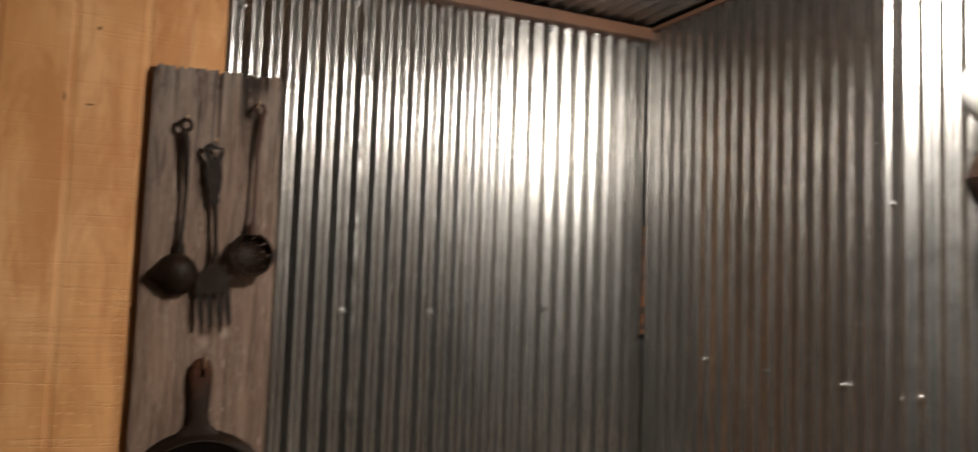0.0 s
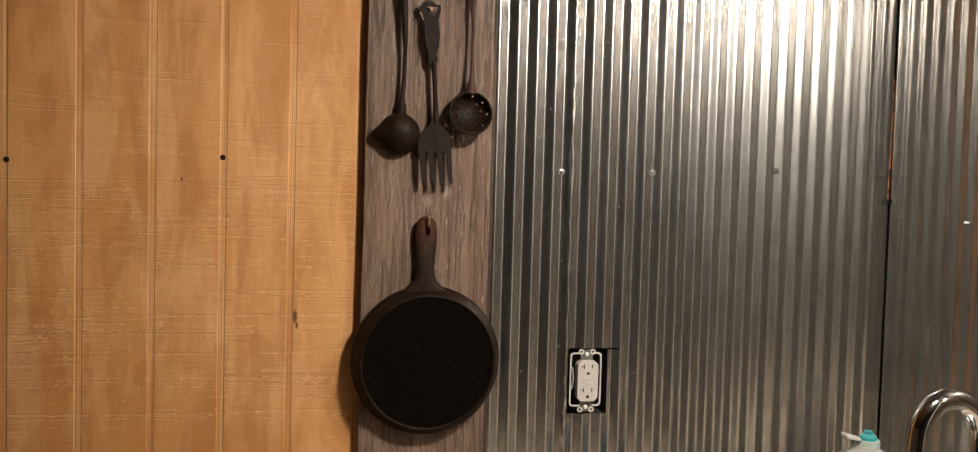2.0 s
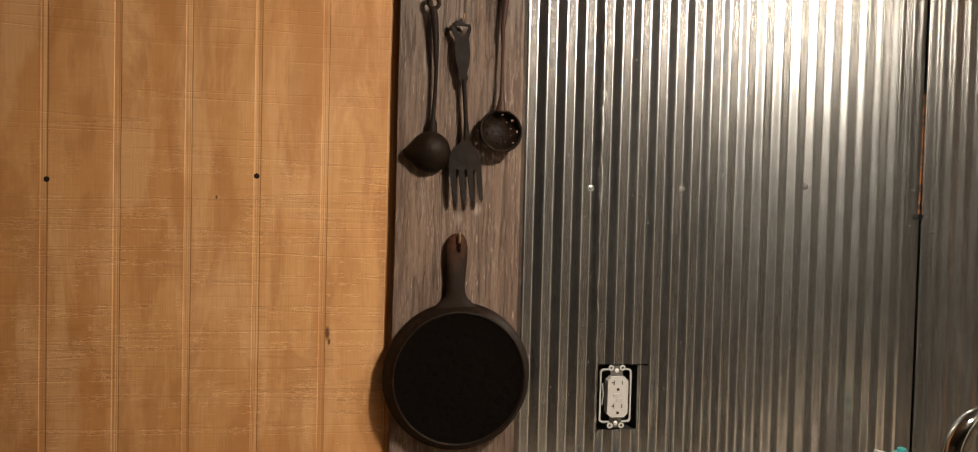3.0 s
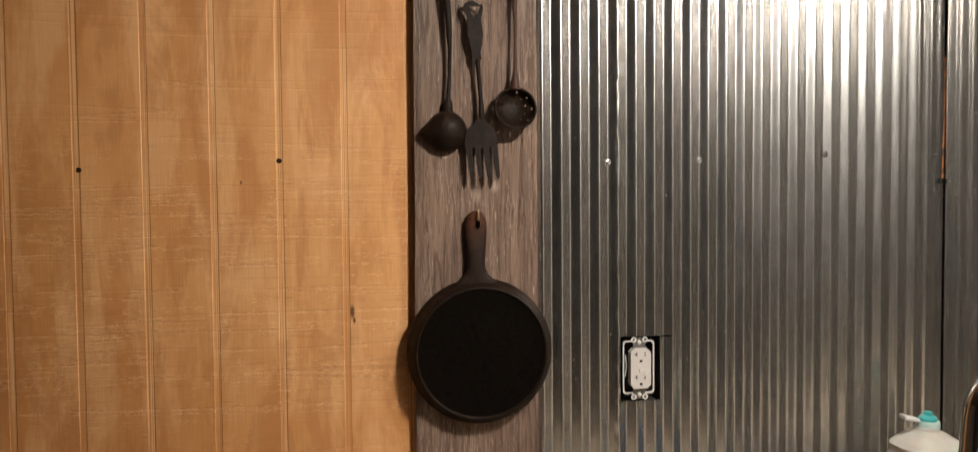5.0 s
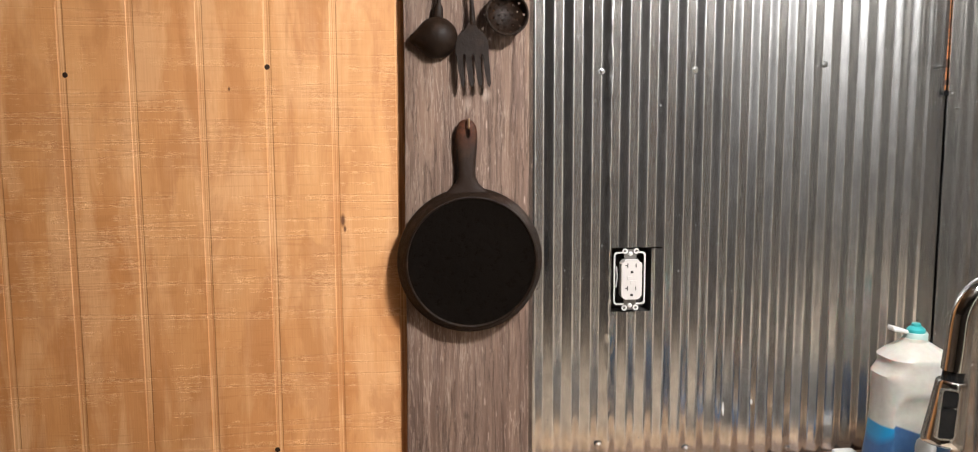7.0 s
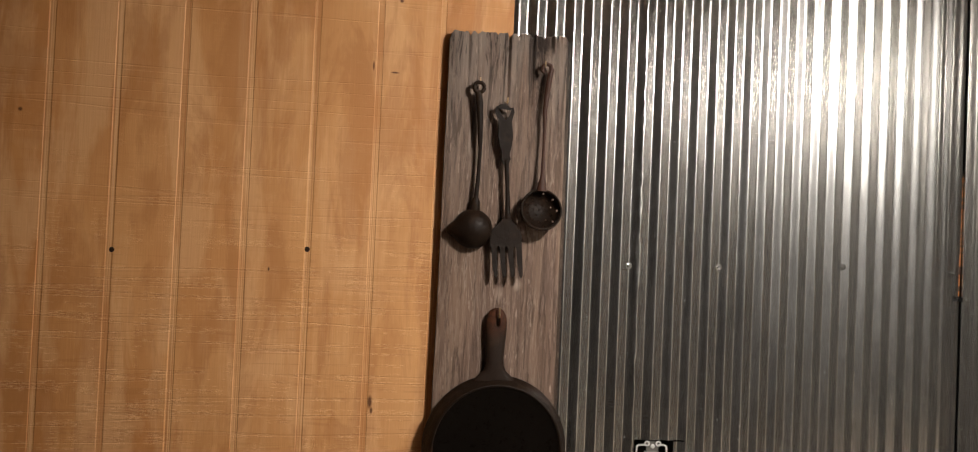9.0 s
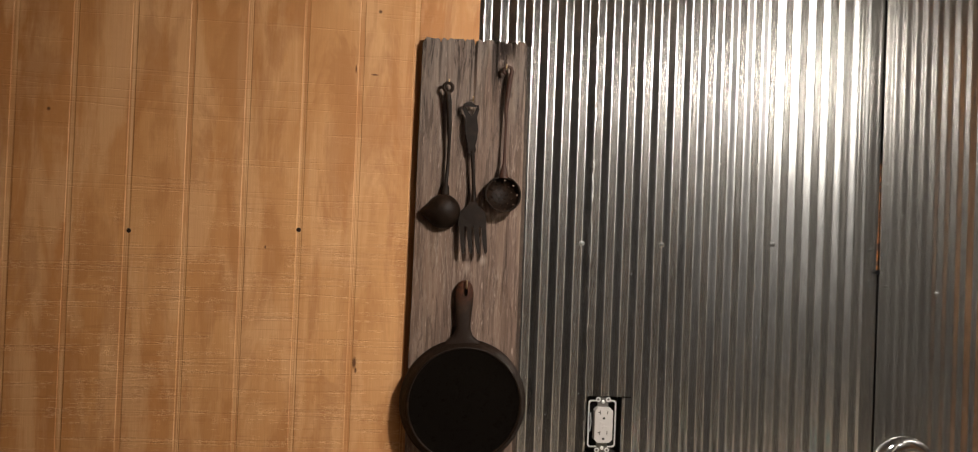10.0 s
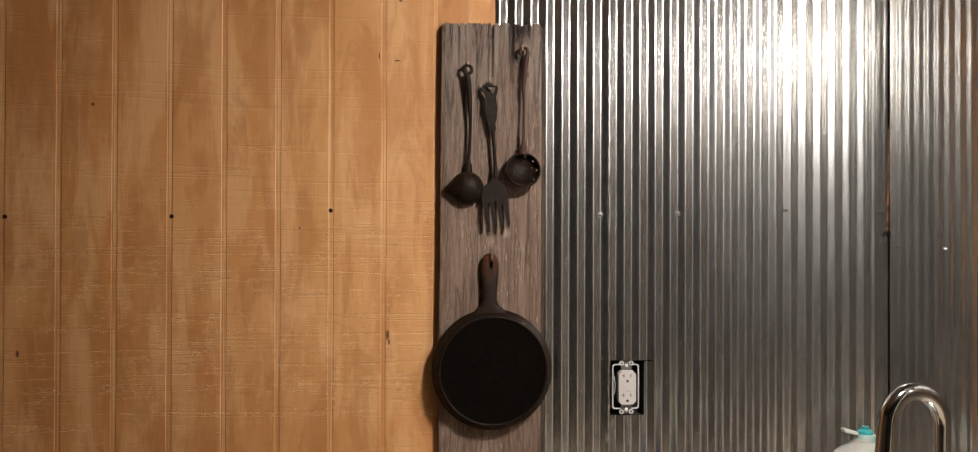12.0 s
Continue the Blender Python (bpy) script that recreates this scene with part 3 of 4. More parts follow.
# ---- hanging board ----
def hanging_board():
    b = bmesh.new()
    nx, nz = 88, 70
    tops = []
    for i in range(nx + 1):
        u = i / nx
        x = -0.0915 + 0.197 * u
        t = 1.928 + 0.004 * u + 0.0028 * noise.noise(Vector((u * 14, 1, 0))) + 0.0016 * noise.noise(Vector((u * 47, 2, 0)))
        for c, w, dp in ((0.17, 0.010, 0.009), (0.23, 0.012, 0.004), (0.40, 0.008, 0.004), (0.50, 0.009, 0.012), (0.57, 0.012, 0.004), (0.70, 0.009, 0.007), (0.80, 0.010, 0.005), (0.905, 0.010, 0.011)):
            t -= dp * math.exp(-((u - c) / w) ** 2)
        t -= 0.010 * (max(0, 1 - u / 0.045)) ** 2 + 0.008 * (max(0, (u - 0.955) / 0.045)) ** 2
        tops.append((x, t))
    grid = []
    for j in range(nz + 1):
        v = j / nz
        line = []
        for i, (x, t) in enumerate(tops):
            z = 0.888 + (t - 0.888) * v
            u = i / nx
            xx = x + (-0.0055 if u < 0.5 else 0.0) * (1 - v) * (1 - 2 * u if u < 0.5 else 0) + 0.0012 * noise.noise(Vector((9 * (u > 0.5), z * 5, 0))) * abs(2 * u - 1) ** 6
            crack = sum(dp * math.exp(-((u - c) / 0.012) ** 2) * max(0, min(1, (z - zl) / 0.15)) for c, dp, zl in ((0.16, 0.006, 1.80), (0.50, 0.008, 1.72), (0.70, 0.007, 1.76), (0.90, 0.004, 1.85)))
            crack += 0.011 * max(0, min(1, (z - 1.900) / 0.008)) * max(0, min(1, (0.075 - abs(u - 0.805)) / 0.012))
            y = -0.030 + crack + 0.0009 * noise.noise(Vector((u * 30, z * 3, 4))) + 0.003 * (abs(2 * u - 1) ** 14)
            line.append(b.verts.new((xx, y, z)))
        grid.append(line)
    for j in range(nz):
        for i in range(nx):
            b.faces.new((grid[j][i], grid[j][i + 1], grid[j + 1][i + 1], grid[j + 1][i]))
    rim = [e for e in b.edges if e.is_boundary]
    out = bmesh.ops.extrude_edge_only(b, edges=rim)
    for v in out["geom"]:
        if isinstance(v, bmesh.types.BMVert):
            v.co.y = -0.0120
    bmesh.ops.holes_fill(b, edges=[e for e in b.edges if e.is_boundary], sides=0)
    ob = part("hanging_board", b, M_BOARD, None, "weathered grey barn board with a ragged top hung on the wall", True)
    ob.location.y = 0.009
    return tagged(ob, "", "board")


board = hanging_board()


def hook(x, z, y=-0.0295, out=0.020, tip=0.008):
    b = sweep([(x, y + 0.002, z + 0.004), (x, y - out * 0.5, z + 0.003), (x, y - out * 0.85, z), (x, y - out, z + 0.004), (x, y - out + 0.001, z + tip)], 0.0014, 8)
    return part("hook", b, M_BRASS, board, "small bright brass hook", True)


# ---- cast iron things ----
def ladle():
    t = thing("ladle", "black cast iron ladle with a side spout hanging on the board", "ladle", "cast iron utensils on the board")
    b = bmesh.new()
    cx, cz, n, m, wall = -0.0425, 1.6055, 56, 12, 0.0028
    shells = []
    for off in (0.0, wall):
        rings = []
        for j in range(m + 1):
            th = math.pi / 2 * j / m
            ring = []
            for i in range(n):
                a = 2 * math.pi * i / n
                lip = 0.0115 * math.exp(-((a - math.pi * 1.02) / 0.30) ** 2)
                r = (0.0322 + lip * math.sin(th) ** 3 - off) * math.sin(th)
                ring.append(b.verts.new((cx + r * math.cos(a), -0.036 - (0.029 - off) * math.cos(th), cz + r * math.sin(a))))
            rings.append(ring)
        for p, q in zip(rings, rings[1:]):
            for i in range(n):
                b.faces.new((p[i], p[(i + 1) % n], q[(i + 1) % n], q[i]))
        shells.append(rings)
    for i in range(n):
        b.faces.new((shells[0][-1][i], shells[0][-1][(i + 1) % n], shells[1][-1][(i + 1) % n], shells[1][-1][i]))
    bmesh.ops.remove_doubles(b, verts=b.verts, dist=1e-5)
    part("bowl", b, M_IRON, t, "", True)
    pts = [(-0.0405, -0.039, 1.634), (-0.0400, -0.041, 1.650), (-0.0395, -0.042, 1.657), (-0.0375, -0.043, 1.70), (-0.0365, -0.044, 1.735), (-0.0375, -0.045, 1.75),
           (-0.0385, -0.046, 1.78), (-0.041, -0.047, 1.81), (-0.0435, -0.047, 1.826)]
    part("handle", sweep(pts, [0.0085, 0.0072, 0.0036, 0.0030, 0.0031, 0.0043, 0.0050, 0.0060, 0.0056], 14, 0.7), M_IRON, t, "", True)
    ring = [(-0.0425 + 0.0082 * math.cos(a), -0.047, 1.8345 + 0.0082 * math.sin(a)) for a in (2 * math.pi * k / 18 for k in range(19))]
    part("hanging_ring", sweep(ring, 0.0034, 10), M_IRON, t, "", True)
    hook(-0.0415, 1.842)
    return t


def fork():
    t = thing("turner_fork", "black cast iron slotted turner fork hanging on the board", "kitchen utensil", "cast iron utensils on the board")
    cx = 0.0115
    blade = [(cx + 0.004, 1.632), (cx + 0.010, 1.622), (cx + 0.021, 1.612), (cx + 0.0255, 1.600), (cx + 0.0262, 1.582)]
    lefts = [(2 * cx - x, z) for x, z in blade]
    outline = list(blade)
    for k in range(4):
        x1 = cx + 0.0262 - k * 0.0137
        lean = 0.003
        w = 0.0086
        outline += [(x1 + 0.0015, 1.560), (x1 + lean, 1.537), (x1 + lean - 0.003, 1.531), (x1 + lean - 0.0058, 1.536), (x1 - w + 0.0015, 1.560), (x1 - w, 1.580)]
        if k < 3:
            outline += [(x1 - w - 0.0025, 1.5835), (x1 - 0.0137, 1.580)]
    outline += list(reversed(lefts))
    b = plate(outline, -0.0440, -0.0475, bevel=0.0007)
    for v in b.verts:
        v.co.y -= 0.006 * max(0, (1.62 - v.co.z) / 0.09) ** 2 - 0.0
    part("blade", b, M_IRON, t, "", True)
    part("shaft", sweep([(0.0130, -0.0455, 1.628), (0.0115, -0.046, 1.66), (0.0085, -0.046, 1.70), (0.0068, -0.046, 1.722)], [0.0052, 0.0036, 0.0034, 0.0042], 12, 0.8), M_IRON, t, "", True)
    grip = [(0.002, 1.716), (0.010, 1.716), (0.0135, 1.724), (0.0115, 1.732), (0.0145, 1.745), (0.0158, 1.762), (0.0128, 1.785), (0.0165, 1.800), (0.0150, 1.808),
            (0.010, 1.807), (0.001, 1.813), (-0.007, 1.812), (-0.0135, 1.808), (-0.0150, 1.800), (-0.0085, 1.785), (-0.0085, 1.762), (-0.0055, 1.745), (-0.0010, 1.732), (-0.0015, 1.724)]
    eye = [(0.0118, 1.8042), (-0.0100, 1.8052), (-0.0055, 1.797), (0.002, 1.787), (0.0072, 1.792)]
    part("grip", plate(grip, -0.0435, -0.0480, (eye,), 0.0008), M_IRON, t, "", True)
    hook(0.0045, 1.8125)
    return t


def skimmer():
    t = thing("skimmer", "black cast iron skimmer ladle with round holes hanging on the board", "skimmer", "cast iron utensils on the board")
    b = bmesh.new()
    cx, cz, R, n, m = 0.0655, 1.641, 0.0325, 96, 26
    holes = [(0, 0)] + [(0.0095, a) for a in range(0, 360, 60)] + [(0.020, a) for a in range(15, 375, 36)] + [(0.0275, a) for a in range(0, 360, 40)]
    centres = [(cx + r * math.cos(radians(a)), cz + r * math.sin(radians(a))) for r, a in holes]
    for off in (0.0, 0.0022):
        rings = []
        for j in range(m + 1):
            th = math.pi / 2 * 0.97 * j / m
            rings.append([b.verts.new((cx + (R - off) * math.sin(th) * math.cos(a), -0.058 + (0.024 - off) * math.cos(th) * 1.0, cz + (R - off) * math.sin(th) * math.sin(a)))
                          for a in (2 * math.pi * i / n for i in range(n))])
        for p, q in zip(rings, rings[1:]):
            for i in range(n):
                quad = (p[i], p[(i + 1) % n], q[(i + 1) % n], q[i])
                mx, mz = sum(v.co.x for v in quad) / 4, sum(v.co.z for v in quad) / 4
                if all((mx - hx) ** 2 + (mz - hz) ** 2 > 0.0017 ** 2 for hx, hz in centres):
                    b.faces.new(quad)
        if off == 0.0:
            outer = rings[-1]
    for i in range(n):
        b.faces.new((outer[i], outer[(i + 1) % n], rings[-1][(i + 1) % n], rings[-1][i]))
    bmesh.ops.remove_doubles(b, verts=b.verts, dist=1e-5)
    for v in b.verts:
        v.co.y -= (cz - v.co.z) * 0.22
    part("bowl", b, M_IRON, t, "", True)
    rim = [(cx + R * math.cos(a), -0.0575 - (-R * math.sin(a)) * 0.22, cz + R * math.sin(a)) for a in (2 * math.pi * k / 48 for k in range(49))]
    part("rim", sweep(rim, 0.0019, 8), M_IRON, t, "", True)
    pts = [(0.066, -0.051, 1.671), (0.0665, -0.050, 1.685), (0.0670, -0.049, 1.698), (0.0672, -0.047, 1.74), (0.0680, -0.046, 1.775), (0.0668, -0.046, 1.80), (0.0695, -0.046, 1.83), (0.0715, -0.046, 1.85), (0.0735, -0.046, 1.864)]
    part("handle", sweep(pts, [0.0085, 0.0066, 0.0034, 0.0024, 0.0026, 0.0040, 0.0047, 0.0048, 0.0046], 14, 0.75), M_RED_RUST, t, "rusty iron handle", True)
    crook = [(0.0735, -0.046, 1.862), (0.0755, -0.046, 1.870), (0.0735, -0.046, 1.878), (0.0665, -0.046, 1.8805), (0.0605, -0.046, 1.876), (0.0595, -0.046, 1.869), (0.0640, -0.046, 1.865)]
    part("hanging_ring", sweep(crook, [0.0046, 0.0042, 0.0036, 0.0034, 0.0032, 0.0030, 0.0024], 12), M_RED_RUST, t, "", True)
    hook(0.0645, 1.8755)
    return t


def skillet():
    t = thing("skillet", "black cast iron skillet hung with its base facing out", "skillet", "cast iron utensils on the board")
    c = (0.0080, -0.0325, 1.2525)
    prof = [(0.1100, 0.004), (0.1110, 0.0), (0.1168, -0.0005), (0.1180, 0.002), (0.1178, 0.005), (0.1160, 0.0075), (0.1130, 0.014), (0.1088, 0.023), (0.1068, 0.0270),
            (0.1054, 0.0290), (0.1038, 0.0294), (0.1024, 0.0284), (0.1016, 0.0270), (0.0995, 0.0266), (0.06, 0.0264), (0.0001, 0.0263)]
    bm = lathe(prof, c, (0, -1, 0), 96)
    for f in bm.faces:
        m = f.calc_center_median()
        f.material_index = 1 if m.y < c[1] - 0.0255 and math.hypot(m.x - c[0], m.z - c[2]) < 0.1018 else 0
    part("pan", bm, [M_IRON, M_IRON_SOOT], t, "soot-black pan base with a raised heat ring", True)
    inside = lathe([(0.1101, 0.002), (0.1070, 0.010), (0.1030, 0.021), (0.0001, 0.022)], c, (0, -1, 0), 64)
    part("inner_wall", inside, M_IRON_SOOT, t, "", True)
    x = 0.0025
    # a rounded bar, wide at both ends, with a hole to hang it by
    bar = [(1.4790, 0.0030), (1.4775, 0.0075), (1.4745, 0.0115), (1.468, 0.0152), (1.458, 0.0172), (1.448, 0.0174), (1.43, 0.0163), (1.41, 0.0148), (1.397, 0.0143),
           (1.387, 0.0150), (1.378, 0.0185), (1.371, 0.0260), (1.364, 0.0330), (1.352, 0.0360)]
    b, n, rows = bmesh.new(), 96, []
    for p, q in zip(bar, bar[1:]):
        steps = max(2, int((p[0] - q[0]) / 0.0007))
        for k in range(steps):
            z, w = (p[i] + (q[i] - p[i]) * k / steps for i in (0, 1))
            thick = min(w, 0.0062 + 0.0022 * max(0, min(1, (1.44 - z) / 0.05)))
            rows.append([b.verts.new((x + w * math.copysign(abs(math.cos(a)) ** 0.8, math.cos(a)), -0.0415 - thick * math.sin(a), z)) for a in (2 * math.pi * i / n for i in range(n))])
    for p, q in zip(rows, rows[1:]):
        for i in range(n):
            quad = (p[i], p[(i + 1) % n], q[(i + 1) % n], q[i])
            mx, mz = sum(v.co.x for v in quad) / 4 - x - 0.002, sum(v.co.z for v in quad) / 4 - 1.4575
            if (mx / 0.0040) ** 2 + (mz / 0.0085) ** 2 > 1:
                b.faces.new(quad)
    b.faces.new(rows[0])
    b.faces.new(rows[-1])
    part("handle", b, M_RUSTY, t, "rust-browned iron handle with a teardrop hole", True)
    hook(0.0050, 1.4645, out=0.026, tip=0.016)
    return t


for utensil in (ladle(), fork(), skimmer(), skillet()):
    utensil.location.y = 0.009
    if "fork" in utensil.name:
        utensil.location.z = -0.003


# ---- wall outlet ----
def rounded(x0, x1, z0, z1, r, n=5):
    return arc(x1 - r, z1 - r, r, 0, 90, n) + arc(x0 + r, z1 - r, r, 90, 180, n) + arc(x0 + r, z0 + r, r, 180, 270, n) + arc(x1 - r, z0 + r, r, 270, 360, n)


def outlet():
    t = thing("wall_outlet", "uncovered ivory duplex wall outlet in a rough metal cutout", "outlet")
    b = box(0.2445, 0.3235, 0.040, 0.044, 1.1485, 1.2675)
    for s in ((0.2445, 0.2465, 0.006, 0.040, 1.1485, 1.2675), (0.3215, 0.3235, 0.006, 0.040, 1.1485, 1.2675), (0.2465, 0.3215, 0.006, 0.040, 1.1485, 1.1505), (0.2465, 0.3215, 0.006, 0.040, 1.2655, 1.2675)):
        box(*s, bm=b)
    part("back_box", b, M_CAVITY, t, "dark box behind outlet")
    part("box_frame", plate(rounded(0.2535, 0.3085, 1.1655, 1.2560, 0.006), 0.000, -0.0030, (rounded(0.2560, 0.3060, 1.1680, 1.2535, 0.005),), 0.0006), M_ZINC, t, "zinc frame", True)
    b = plate(rounded(0.2715, 0.2925, 1.157, 1.2605, 0.004), -0.0012, -0.0032)
    part("strap", b, M_STRAP, t, "dull steel mounting strap", True)
    for z in (1.2575, 1.1605):
        for x in (0.2722, 0.2920):
            ear = [(x + 0.0049 * math.cos(a), z + 0.0047 * math.sin(a)) for a in (2 * math.pi * k / 16 for k in range(16))]
            eye = [(x + 0.0024 * math.cos(a), z + 0.0023 * math.sin(a)) for a in (2 * math.pi * k / 10 for k in range(10))]
            part("ear", plate(ear, -0.0034, -0.0048, (eye,)), M_ZINC, t, "zinc ear", True)
    for z in (1.2530, 1.1645):
        s = part("mounting_screw", lathe([(0.0036, 0), (0.0036, 0.0016), (0.0024, 0.0026), (0.0001, 0.0028)], (0.2820, -0.0033, z), (0, -1, 0), 16), M_ZINC, t, "brass-tinted screw", True)
    cut = 0.0065
    face = [(0.2645 + cut, 1.2435), (0.2998 - cut, 1.2435), (0.2998, 1.2435 - cut), (0.2998, 1.1762 + cut), (0.2998 - cut, 1.1762), (0.2645 + cut, 1.1762), (0.2645, 1.1762 + cut), (0.2645, 1.2435 - cut)]
    f = part("face", plate(face, 0.004, -0.0125, bevel=0.0012), M_IVORY, t, "ivory plastic face", True)
    # thin dark plates in place of openings, coloured like the shade inside them
    for zc in (1.2315, 1.1925):
        part("slot", box(0.2742, 0.2756, -0.0131, -0.0120, zc - 0.001, zc + 0.0065), M_CAVITY, f)
        part("slot", box(0.2706, 0.2742, -0.0131, -0.0120, zc + 0.0022, zc + 0.0035), M_CAVITY, f)
        part("slot", box(0.2884, 0.2898, -0.0131, -0.0120, zc - 0.0005, zc + 0.0060), M_CAVITY, f)
        part("ground_hole", plate(arc(0.2822, zc - 0.0085, 0.0024, 0, 180, 8) + [(0.2798, zc - 0.0105), (0.2846, zc - 0.0105)], -0.0120, -0.0131), M_CAVITY, f)
    for x0, x1, z0, z1 in ((0.2745, 0.2828, 1.2105, 1.2165), (0.2790, 0.2905, 1.2028, 1.2088)):
        part("button", box(x0, x1, -0.0138, -0.0120, z0, z1, 0.0005), M_IVORY, f)
    part("bent_tab", sweep([(0.2578, -0.003, 1.232), (0.2588, -0.006, 1.214), (0.2572, -0.004, 1.196)], 0.0011, 8), M_ZINC, t, "bent wire", True)
    return t


outlet()


# ---- counter and sink ----
def counter():
    t = thing("counter", "worn brown wooden counter under the metal walls", "counter")
    part("worktop", box(-0.35, 0.30, -0.62, -0.1405, COUNTER - 0.035, COUNTER, 0.003), M_TOP, t, "brown laminate top")
    part("worktop", box(-0.35, 0.835, -0.14, -0.0555, COUNTER - 0.035, COUNTER, 0.003), M_COUNTER, t, "warm brown wooden strip")
    part("worktop", box(0.655, 0.835, -1.9, -0.1405, COUNTER - 0.035, COUNTER, 0.003), M_TOP, t)
    part("worktop", box(0.3005, 0.6545, -1.9, -0.66, COUNTER - 0.035, COUNTER, 0.003), M_TOP, t)
    part("back_ledge", box(-0.35, 0.835, -0.055, -0.006, COUNTER - 0.035, COUNTER + 0.003, 0.002), M_LEDGE, t, "dark wooden ledge against the metal")
    part("front_panel", box(-0.35, 0.29, -0.60, -0.58, 0.0, COUNTER - 0.035), M_LEDGE, t, "dark wooden front")
    part("front_panel", box(0.31, 0.33, -1.9, -0.61, 0.0, COUNTER - 0.035), M_LEDGE, t)
    s = thing("sink", "grey steel kitchen sink set in the counter", "sink")
    b = box(0.312, 0.643, -0.648, -0.152, COUNTER - 0.19, COUNTER - 0.187)
    for q in ((0.308, 0.312), (0.643, 0.647)):
        box(q[0], q[1], -0.652, -0.148, COUNTER - 0.19, COUNTER + 0.002, bm=b)
    for q in ((-0.652, -0.648), (-0.152, -0.148)):
        box(0.312, 0.643, q[0], q[1], COUNTER - 0.19, COUNTER + 0.002, bm=b)
    part("basin", b, M_SINK, s)
    part("rim", plate(rounded(0.290, 0.665, -0.672, -0.130, 0.03), 0.0, 0.003, (rounded(0.310, 0.645, -0.650, -0.150, 0.025),)), M_SINK, s)
    rim = s.children[-1]
    rim.matrix_basis = Matrix.Translation((0, 0, COUNTER + 0.002)) @ Matrix(((1, 0, 0, 0), (0, 0, 1, 0), (0, 1, 0, 0), (0, 0, 0, 1)))
    return t


counter()


def faucet():
    t = thing("faucet", "chrome gooseneck kitchen faucet with a pull-down spray head", "faucet")
    y, xl, xr, top = -0.402, 0.6035, 0.6965, 1.2660
    cx, r = (xl + xr) / 2, (xr - xl) / 2
    pts = [(xr, y, COUNTER + 0.03), (xr, y, 1.02), (xr, y, 1.12)]
    rad = [0.0135] * 3
    n = 28
    for k in range(n + 1):
        a = math.pi * k / n
        pts.append((cx + r * math.cos(a), y, top - 0.055 + (0.055) * math.sin(a)))
        rad.append(0.0130 + 0.0032 * k / n)
    pts += [(xl - 0.0025, y, 1.175), (xl - 0.0045, y, 1.1545)]
    rad += [0.0164, 0.0166]
    part("spout", sweep(pts, rad, 28), M_CHROME, t, "", True)
    part("base", lathe([(0.027, 0), (0.027, 0.008), (0.020, 0.014), (0.018, 0.05), (0.0175, 0.11), (0.0140, 0.118)], (xr, y, COUNTER), n=32), M_CHROME, t, "", True)
    part("lever", sweep([(xr, y - 0.015, 0.96), (xr, y - 0.05, 0.97), (xr, y - 0.10, 0.985)], [0.007, 0.006, 0.005], 12), M_CHROME, t, "", True)
    axis = Vector((-0.0125, 0, -0.105)).normalized()
    start = Vector((xl - 0.0047, y, 1.1545))
    part("collar", lathe([(0.0135, 0), (0.0135, 0.013)], start, axis, 28), M_BLACK, t, "black rubber collar", True)
    head = part("spray_head", lathe([(0.0178, 0), (0.0196, 0.002), (0.0200, 0.006), (0.0235, 0.050), (0.0260, 0.077), (0.0264, 0.082), (0.0252, 0.0852), (0.018, 0.0860), (0.0001, 0.0860)], start + axis * 0.013, axis, 40), M_CHROME, t, "", True)
    # button on the side that faces the room
    face_up = -axis
    side = Vector((1, 0, 0)) - axis * axis.x
    side.normalize()
    side = (side * 0.97 + Vector((0, -0.12, 0))).normalized()
    out = side.cross(face_up).normalized()
    if out.y > 0:
        out = -out
    def lay(bm, c):
        tilt = (face_up + out * -0.075).normalized()
        o2 = side.cross(tilt).normalized()
        o2 = o2 if o2.y < 0 else -o2
        for v in bm.verts:
            v.co = c + side * v.co.x + tilt * v.co.z - o2 * v.co.y
        return bm
    c = start + axis * 0.053 + out * 0.0222 + side * -0.011
    part("button_frame", lay(plate(rounded(-0.0125, 0.0125, -0.034, 0.032, 0.004), 0.004, -0.0022, (rounded(-0.0102, 0.0102, -0.0317, 0.0297, 0.003),), 0.0006), c), M_STEEL, head, "bright frame round the button", True)
    part("button", lay(plate(rounded(-0.0100, 0.0100, 0.008, 0.0292, 0.003), 0.004, -0.0008, (), 0.0006), c), M_BLACK, head, "black upper button", True)
    part("button", lay(plate(rounded(-0.0100, 0.0100, -0.0314, 0.0068, 0.003), 0.004, -0.0012, (), 0.0006), c), M_BLACK, head, "black lower button", True)
    return t


faucet()


